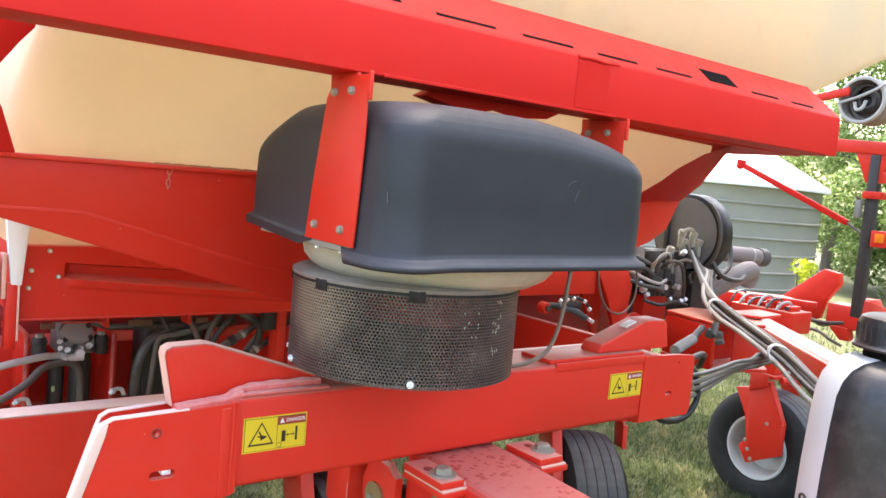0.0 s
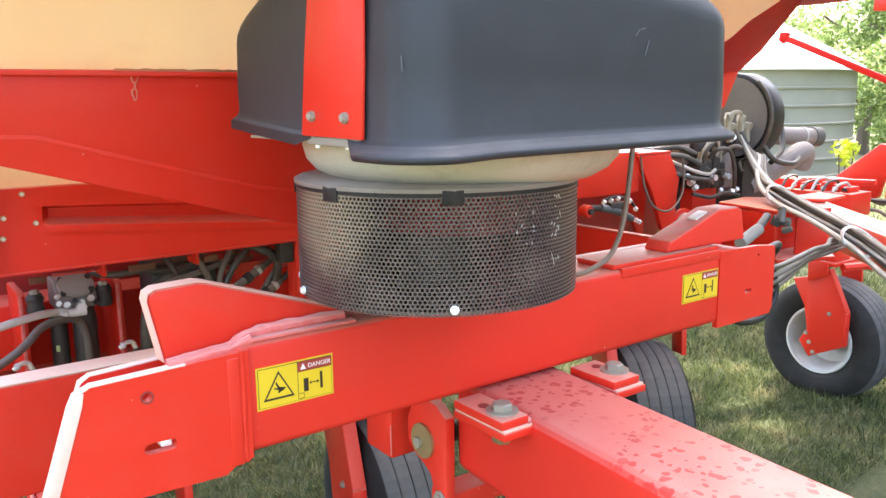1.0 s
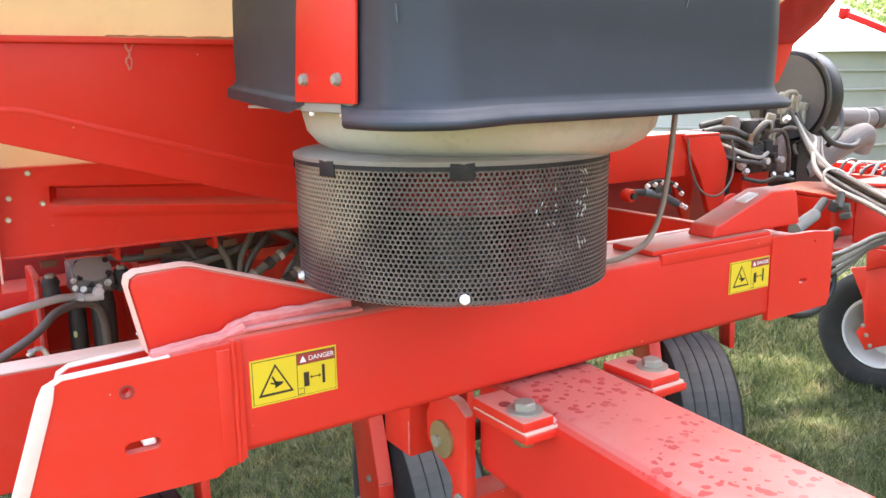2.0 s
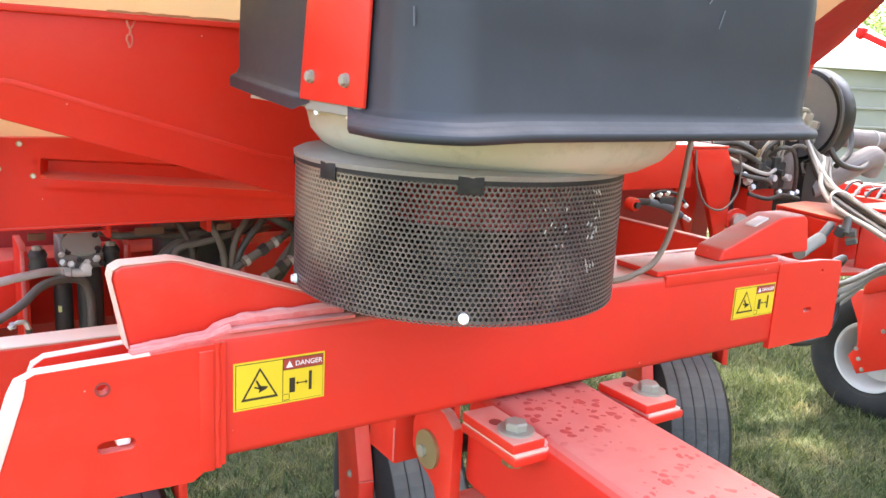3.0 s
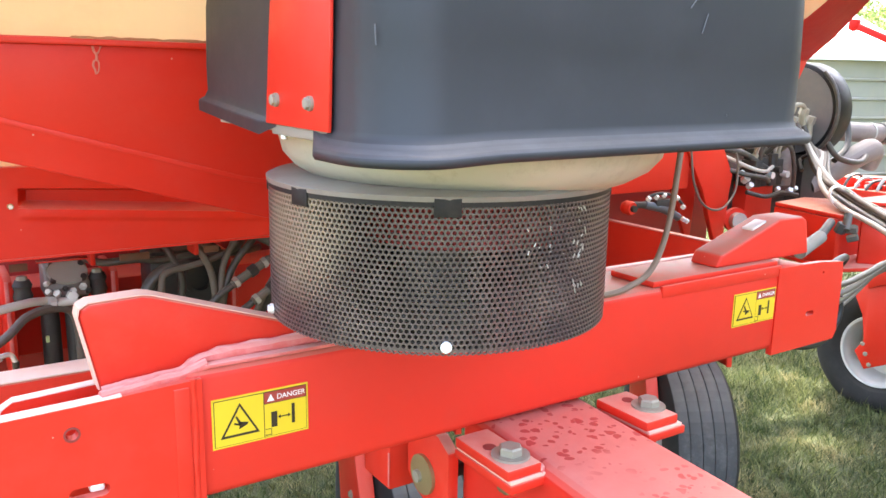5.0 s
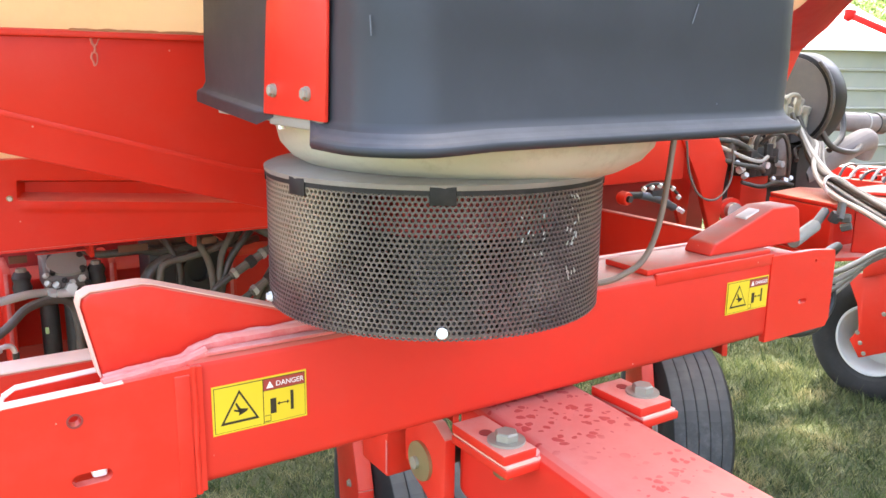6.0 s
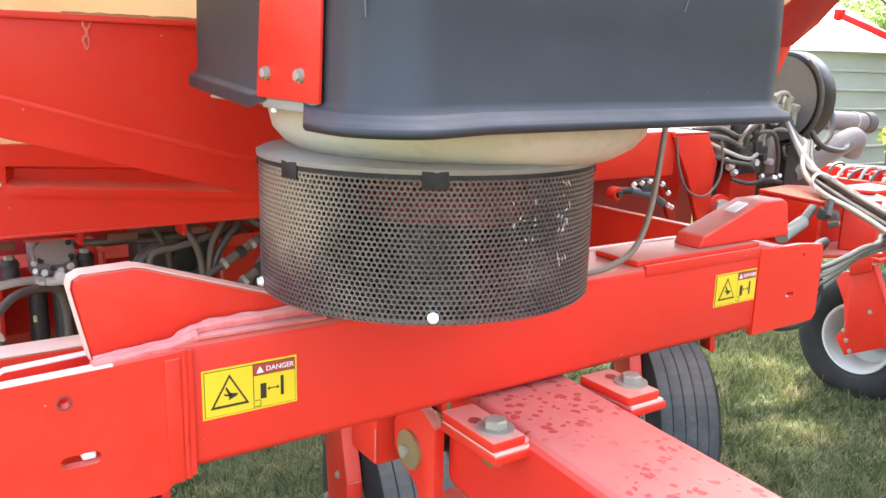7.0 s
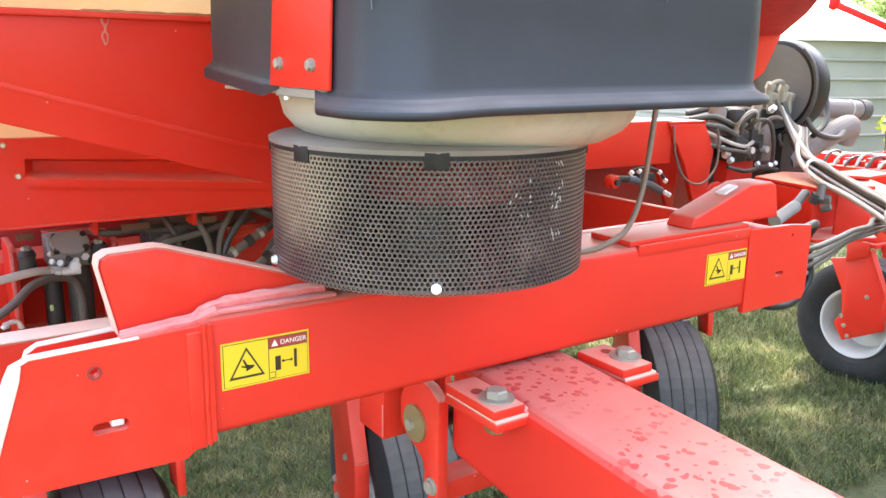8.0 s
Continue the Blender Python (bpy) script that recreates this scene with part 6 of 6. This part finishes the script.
def make_valve_stack():
    v = thing("valve_stack", (2.85, 1.25, 1.3), "dark hydraulic valve stack with bright fittings", "hydraulic valve")
    part("block", box(2.78, 2.96, 1.24, 1.40, 1.22, 1.50, 0.008), M_DARK, v)
    part("side_block", box(2.55, 2.77, 1.32, 1.46, 1.33, 1.46, 0.010), M_DARK, v)
    for k, (x, y, z, r) in enumerate(((2.70, 1.26, 1.45, 0.045), (2.60, 1.28, 1.47, 0.038), (2.83, 1.21, 1.40, 0.045))):
        part("filter_can", turned([(r * 0.85, z - 0.12), (r, z - 0.10), (r, z + 0.02), (r * 0.7, z + 0.05), (0, z + 0.055)], (x, y, 0), n=20), M_DUCT if k else M_DARK, v)
    for x, y, z in ((2.86, 1.22, 1.585), (2.94, 1.21, 1.575), (2.88, 1.22, 1.54), (2.98, 1.20, 1.54), (2.75, 1.2, 1.50), (2.62, 1.24, 1.36)):
        part("fitting", merged(hex_head((x, y, z), (0, -0.3, 1), 0.038, 0.03), disc((x, y, z - 0.06), (0, 0, 1), 0.016, 0.07, 12)), M_ZINC, v)
    for k, x in enumerate((2.60, 2.65, 2.70, 2.75)):
        body = part("valve_section", box(x, x + 0.044, 1.17 + 0.008 * (k % 2), 1.27, 1.285, 1.395 + 0.012 * (k % 3), 0.005), M_DARK, v)
        part("spool_cap", disc((x + 0.022, 1.168, 1.355 - 0.02 * (k % 2)), (0, -1, 0), 0.014, 0.03, 14, 0.003), M_CHROME if k % 2 else M_DARK, body)
        part("port_fitting", merged(hex_head((x + 0.022, 1.20, 1.400), (0.1, -0.2, 1), 0.026, 0.02), disc((x + 0.022, 1.196, 1.418), (0.1, -0.2, 1), 0.010, 0.03, 12)), M_ZINC if k != 2 else M_DARK, body)
    for x, y, z, s in ((2.555, 1.19, 1.315, 0.030), (2.575, 1.18, 1.290, 0.024), (2.54, 1.20, 1.340, 0.022), (2.83, 1.17, 1.255, 0.024), (2.87, 1.17, 1.262, 0.020), (2.72, 1.15, 1.272, 0.018), (2.80, 1.16, 1.50, 0.026)):
        part("fitting", hex_head((x, y, z), (-0.3, -0.8, 0.5), s, s), M_CHROME, v)
    part("bracket_plate", box(2.58, 2.98, 1.285, 1.295, 1.14, 1.50, 0.003), M_DARK, v, "dark steel back plate")
    part("elbow", merged(hose([(2.84, 1.21, 1.60), (2.88, 1.2, 1.618), (2.93, 1.2, 1.605), (2.935, 1.2, 1.53)], 0.010, 10, 5)), M_ZINC, v, "bright pipe elbow")
    return v


make_valve_stack()
L_V = "dark hydraulic hose looped round the valve stack"
for pts in ([(2.45, 1.3, 1.46), (2.55, 1.25, 1.47), (2.65, 1.2, 1.42), (2.75, 1.2, 1.38), (2.85, 1.2, 1.36)], [(2.40, 1.3, 1.44), (2.55, 1.22, 1.43), (2.68, 1.18, 1.36), (2.82, 1.18, 1.33)],
            [(2.66, 1.2, 1.36), (2.64, 1.18, 1.45), (2.70, 1.16, 1.49), (2.74, 1.18, 1.46)], [(3.02, 1.16, 1.50), (3.08, 1.12, 1.40), (3.22, 1.10, 1.37), (3.35, 1.14, 1.40), (3.42, 1.17, 1.40)],
            [(3.22, 1.24, 1.66), (3.26, 1.2, 1.55), (3.22, 1.16, 1.44), (3.1, 1.14, 1.38)], [(2.50, 1.36, 1.48), (2.62, 1.30, 1.50), (2.75, 1.26, 1.44), (2.9, 1.2, 1.30)],
            [(2.92, 1.19, 1.53), (2.95, 1.15, 1.42), (3.0, 1.1, 1.30), (2.95, 1.0, 1.24)]):
    make_hose_thing(pts, 0.013, L_V, M_HOSE, "hoses at the valves")
for pts, r, mat in (([(2.46, 1.24, 1.42), (2.50, 1.18, 1.39), (2.56, 1.15, 1.365), (2.62, 1.14, 1.355), (2.68, 1.15, 1.37)], 0.008, M_HOSE_PALE), ([(2.44, 1.22, 1.37), (2.52, 1.16, 1.345), (2.60, 1.13, 1.33), (2.66, 1.15, 1.31)], 0.010, M_HOSE),
                    ([(2.62, 1.19, 1.42), (2.60, 1.16, 1.46), (2.63, 1.14, 1.50), (2.68, 1.14, 1.49), (2.70, 1.16, 1.43)], 0.006, M_HOSE_PALE), ([(2.67, 1.18, 1.42), (2.68, 1.14, 1.46), (2.74, 1.12, 1.45), (2.78, 1.12, 1.37), (2.80, 1.13, 1.28)], 0.009, M_HOSE),
                    ([(2.78, 1.19, 1.43), (2.80, 1.14, 1.47), (2.86, 1.12, 1.44), (2.90, 1.11, 1.36), (2.92, 1.06, 1.29)], 0.009, M_HOSE_GREY), ([(2.55, 1.17, 1.27), (2.64, 1.14, 1.25), (2.74, 1.14, 1.262), (2.84, 1.13, 1.245)], 0.009, M_HOSE)):
    make_hose_thing(pts, r, "thin hydraulic hose between the valve sections", mat, "hoses at the valves")
make_hose_thing([(2.992, 1.30 - 0.216 * math.cos(a), 1.59 + 0.216 * math.sin(a)) for a in [radians(50 - 17 * i) for i in range(8)]] + [(2.97, 1.22, 1.37), (2.93, 1.18, 1.34)], 0.009, "black hose hugging the round drum", M_HOSE, "hoses at the valves")

# ---- far wing parts and post ----


def make_far_wing():
    w = thing("far_wing_bar", (4.6, 0.8, 1.05), "red far wing tool bar with a raised bracket", "machine beam")
    part("tube", box(4.5, 4.66, -1.6, 1.25, 1.05, 1.20, 0.010), M_RED_DUSTY, w)
    part("bracket", prism([(1.62, 1.14), (1.30, 1.405), (1.20, 1.39), (1.19, 1.32), (1.27, 1.20), (1.30, 1.08), (1.6, 1.06)], "x", 4.50, 4.56, 0.006), M_RED, w)
    part("lug", prism([(1.05, 1.19), (1.06, 1.255), (0.98, 1.26), (0.95, 1.19)], "x", 4.48, 4.62, 0.005), M_RED, w)
    part("lug", prism([(1.22, 1.06), (1.14, 0.98), (1.08, 0.98), (1.10, 1.06)], "x", 4.48, 4.56, 0.005), M_RED, w)
    part("cross_tube", beam_between((4.4, 1.45, 1.15), (3.3, 1.9, 1.20), 0.12, 0.10), M_RED_DUSTY, w)
    for pts, r in (([(4.38, 1.60, 1.10), (4.4, 1.493, 1.129), (4.4, 1.40, 1.095), (4.4, 1.30, 1.082), (4.4, 1.202, 1.080), (4.47, 1.12, 1.09)], 0.012), ([(4.40, 1.49, 1.12), (4.4, 1.425, 1.085), (4.4, 1.40, 1.03), (4.4, 1.388, 0.955), (4.45, 1.38, 0.90)], 0.013),
                   ([(4.4, 1.395, 0.955), (4.4, 1.35, 1.00), (4.4, 1.295, 1.022), (4.4, 1.23, 1.018), (4.4, 1.16, 0.985), (4.44, 1.10, 0.95)], 0.010), ([(4.36, 1.50, 1.15), (4.38, 1.42, 1.135), (4.4, 1.34, 1.115), (4.42, 1.24, 1.06), (4.47, 1.18, 1.08)], 0.010)):
        make_hose_thing(pts, r, "dusty hydraulic hose at the far wing", M_HOSE_GREY if r < 0.012 else M_HOSE, "hoses of the far wing")
    part("cross_box", box(3.9, 4.12, 1.145, 1.55, 1.035, 1.165, 0.006), M_RED_DUSTY, w, "sunlit red cross box")
    part("cross_rail", beam_between((4.1, 1.12, 1.215), (4.1, 1.62, 1.20), 0.04, 0.03), M_RED_DUSTY, w)
    s = thing("marker_post", (4.0, 0.82, 1.2), "black upright post with red clamps and reflector", "post")
    part("post", box(3.97, 4.03, 0.806, 0.860, 1.20, 2.10, 0.006), M_DARK, s)
    part("foot", beam_between((4.0, 0.82, 1.25), (4.56, 0.95, 1.16), 0.10, 0.10), M_RED_DUSTY, s)
    part("top_bar", beam_between((4.0, 1.15, 2.155), (4.0, -0.6, 2.06), 0.06, 0.07), M_RED, s)
    part("gusset", prism([(0.945, 2.11), (0.875, 1.945), (0.80, 1.945), (0.76, 2.10)], "x", 3.98, 4.02, 0.004), M_RED, s)
    part("clamp", box(3.95, 4.05, 0.77, 0.87, 1.86, 1.90, 0.004), M_RED, s)
    part("lower_bar", beam_between((4.0, 0.80, 1.98), (4.0, -0.4, 1.93), 0.04, 0.06), M_RED, s)
    part("reflector_box", box(3.94, 4.0, 0.70, 0.79, 1.60, 1.69, 0.005), M_RED, s)
    part("reflector", box(3.932, 3.94, 0.715, 0.765, 1.625, 1.675, 0.003), M_ORANGE, s, "orange reflector")
    part("brace", beam_between((4.0, 1.655, 2.018), (4.0, 0.95, 1.716), 0.026, 0.034), M_RAIL, s, "slanted red brace")
    part("brace_rod", hose([(4.0, 0.95, 1.716), (4.0, 0.86, 1.66)], 0.008, 10), M_HOSE_GREY, s)
    part("brace_end", prism([(1.68, 2.05), (1.63, 2.045), (1.625, 2.005), (1.66, 1.985), (1.685, 2.00)], "x", 3.985, 4.015, 0.004), M_RAIL, s)
    part("cable_box", box(3.95, 3.99, 0.872, 0.902, 1.75, 1.85, 0.005), M_BARREL, s, "small pale cable box")
    r = thing("hose_reel", (4.0, 0.9, 2.3), "dark coiled hose bundle on a red holder", "hose coil")
    c = (0.0, 0.927, 2.393)
    part("shell", turned([(0.112, 3.93), (0.124, 3.94), (0.128, 3.97), (0.128, 4.09), (0.120, 4.11), (0.104, 4.11), (0.104, 3.96)], c, "x", 40, True), M_DUCT, r, "dusty tan outer shell")
    part("rim_ring", turned([(0.112, 3.918), (0.124, 3.916), (0.131, 3.924), (0.129, 3.938), (0.112, 3.938)], c, "x", 44, True), M_HOSE_PALE, r, "pale rim ring")
    part("core", disc((4.06, c[1], c[2]), (-1, 0, 0), 0.104, 0.03, 32), M_DARK, r)
    for k in range(6):
        rad = 0.040 + 0.010 * k
        loop = []
        for i in range(15):
            a = 2 * math.pi * i / 14
            q = rad * (1 + 0.12 * math.sin(2 * a + k))
            loop.append((3.985 + 0.010 * (k % 4) + 0.02 * math.sin(a + k), c[1] + q * math.cos(a), c[2] + q * math.sin(a)))
        part("coil", hose(loop, 0.009, 8, 3), M_HOSE_GREY if k % 3 == 2 else M_HOSE, r)
    part("rod", hose([(3.90, 1.04, 2.375), (3.90, 0.90, 2.42), (3.90, 0.74, 2.50)], 0.008, 8, 4), M_HOSE_PALE, r, "thin pale rod")
    part("hook", hose([(3.92, 0.96, 2.38), (3.915, 0.945, 2.34), (3.92, 0.915, 2.35), (3.93, 0.905, 2.39)], 0.010, 8, 4), M_HOSE_PALE, r, "pale hook")
    part("holder", beam_between((3.90, 1.267, 2.385), (3.90, 0.985, 2.440), 0.025, 0.045), M_RED, r)


make_far_wing()


def make_valve_bank():
    """A row of small red valve blocks with dark hoses, standing on the cross box of the far wing."""
    v = thing("valve_bank", (4.0, 1.33, 1.166), "row of small red valve blocks with dark hoses", "hydraulic valve")
    for k in range(6):
        y = 1.175 + 0.060 * k
        top = 1.196 + 0.010 * (k % 3)
        block = part("valve_block", box(3.93 + 0.012 * (k % 2), 4.04, y, y + 0.042, 1.166, top, 0.004), M_RED_DUSTY if k % 2 else M_RED, v)
        part("spool_cap", disc((3.93 + 0.012 * (k % 2), y + 0.021, 1.183), (-1, 0, 0.1), 0.011, 0.02, 12, 0.002), M_CHROME if k % 3 else M_DARK, block)
        part("hose_stub", hose([(3.98, y + 0.020, top - 0.002), (3.95, y + 0.030, top + 0.022), (3.90, y + 0.045, top + 0.012), (3.87, y + 0.060, 1.17)], 0.008, 8, 4), M_HOSE if k % 2 else M_HOSE_PALE, block)
    return v


make_valve_bank()

# ---- wash-water tank by the drawbar ----


def make_wash_tank():
    x, y = 0.828, -0.684
    t = thing("wash_tank", (x, y, 1.05), "black plastic water tank with a screw cap", "water tank")
    outline = [(0.0, 1.06), (0.11, 1.06), (0.126, 1.08), (0.128, 1.20), (0.1265, 1.27), (0.1245, 1.34), (0.1200, 1.42), (0.1160, 1.470), (0.109, 1.494), (0.098, 1.512), (0.082, 1.525), (0.060, 1.534), (0.0, 1.537)]
    body = turned(outline, (x, y, 0), n=64)
    for v in body.verts:
        # shallow dents in the worn moulding
        k = 0.0022 * noise.noise(v.co * 22)
        v.co.x += k * (v.co.x - x) / 0.12
        v.co.y += k * (v.co.y - y) / 0.12
    part("body", body, M_JUG, t, smooth=50)
    part("neck", turned([(0.056, 1.530), (0.056, 1.549), (0.0, 1.549)], (x, y, 0), n=32), M_VOID, t)
    cap = part("cap", turned([(0.0, 1.5495), (0.0735, 1.5495), (0.0745, 1.553), (0.0700, 1.557), (0.0685, 1.561), (0.0680, 1.590), (0.0640, 1.600), (0.0560, 1.604), (0.0, 1.606)], (x, y, 0), n=48), M_JUG, t, "black screw cap")
    for k in range(36):
        a = 2 * math.pi * k / 36
        part("grip_rib", disc((x + 0.0682 * math.cos(a), y + 0.0682 * math.sin(a), 1.562), (0, 0, 1), 0.0014, 0.027, 6), M_JUG, cap)
    b = thing("tank_bracket", (0.75, -0.7, 1.02), "red shelf bracket beside the drawbar", "bracket")
    part("shelf", box(0.608, 1.02, -0.86, -0.57, 1.035, 1.055, 0.004), M_RED, b)
    part("rib", prism([(0.608, 1.034), (0.72, 1.034), (0.608, 1.025)], "y", -0.72, -0.71, 0.001), M_RED, b)
    s = thing("webbing_strap", (x, y, 1.06), "white webbing strap holding the black tank", "strap")
    n = Vector((-0.773, 0.634, 0)).normalized()
    side = Vector((-n.y, n.x, 0))
    bm = bmesh.new()
    rows_ = []
    for r, z in outline[11:1:-1]:
        r += 0.0035
        rows_.append([bm.verts.new(Vector((x, y, z + 0.003)) + n * math.sqrt(max(0, r * r - (k * 0.038 / 4) ** 2)) + side * k * 0.038 / 4) for k in range(-4, 5)])
    for ra, rb in zip(rows_, rows_[1:]):
        for i in range(8):
            bm.faces.new((ra[i], ra[i + 1], rb[i + 1], rb[i]))
    bmesh.ops.solidify(bm, geom=list(bm.faces), thickness=0.002)
    part("band", bm, M_STRAP, s)
    c = Vector((x, y, 1.287)) + n * 0.1305 + side * 0.006
    ring = [c + side * 0.012 * math.cos(a) + Vector((0, 0, 0.0075 * math.sin(a))) for a in [2 * math.pi * k / 16 for k in range(17)]]
    part("eyelet", hose(ring, 0.0022, 8, 2), M_DARK, s, "dark oval eyelet")


make_wash_tank()
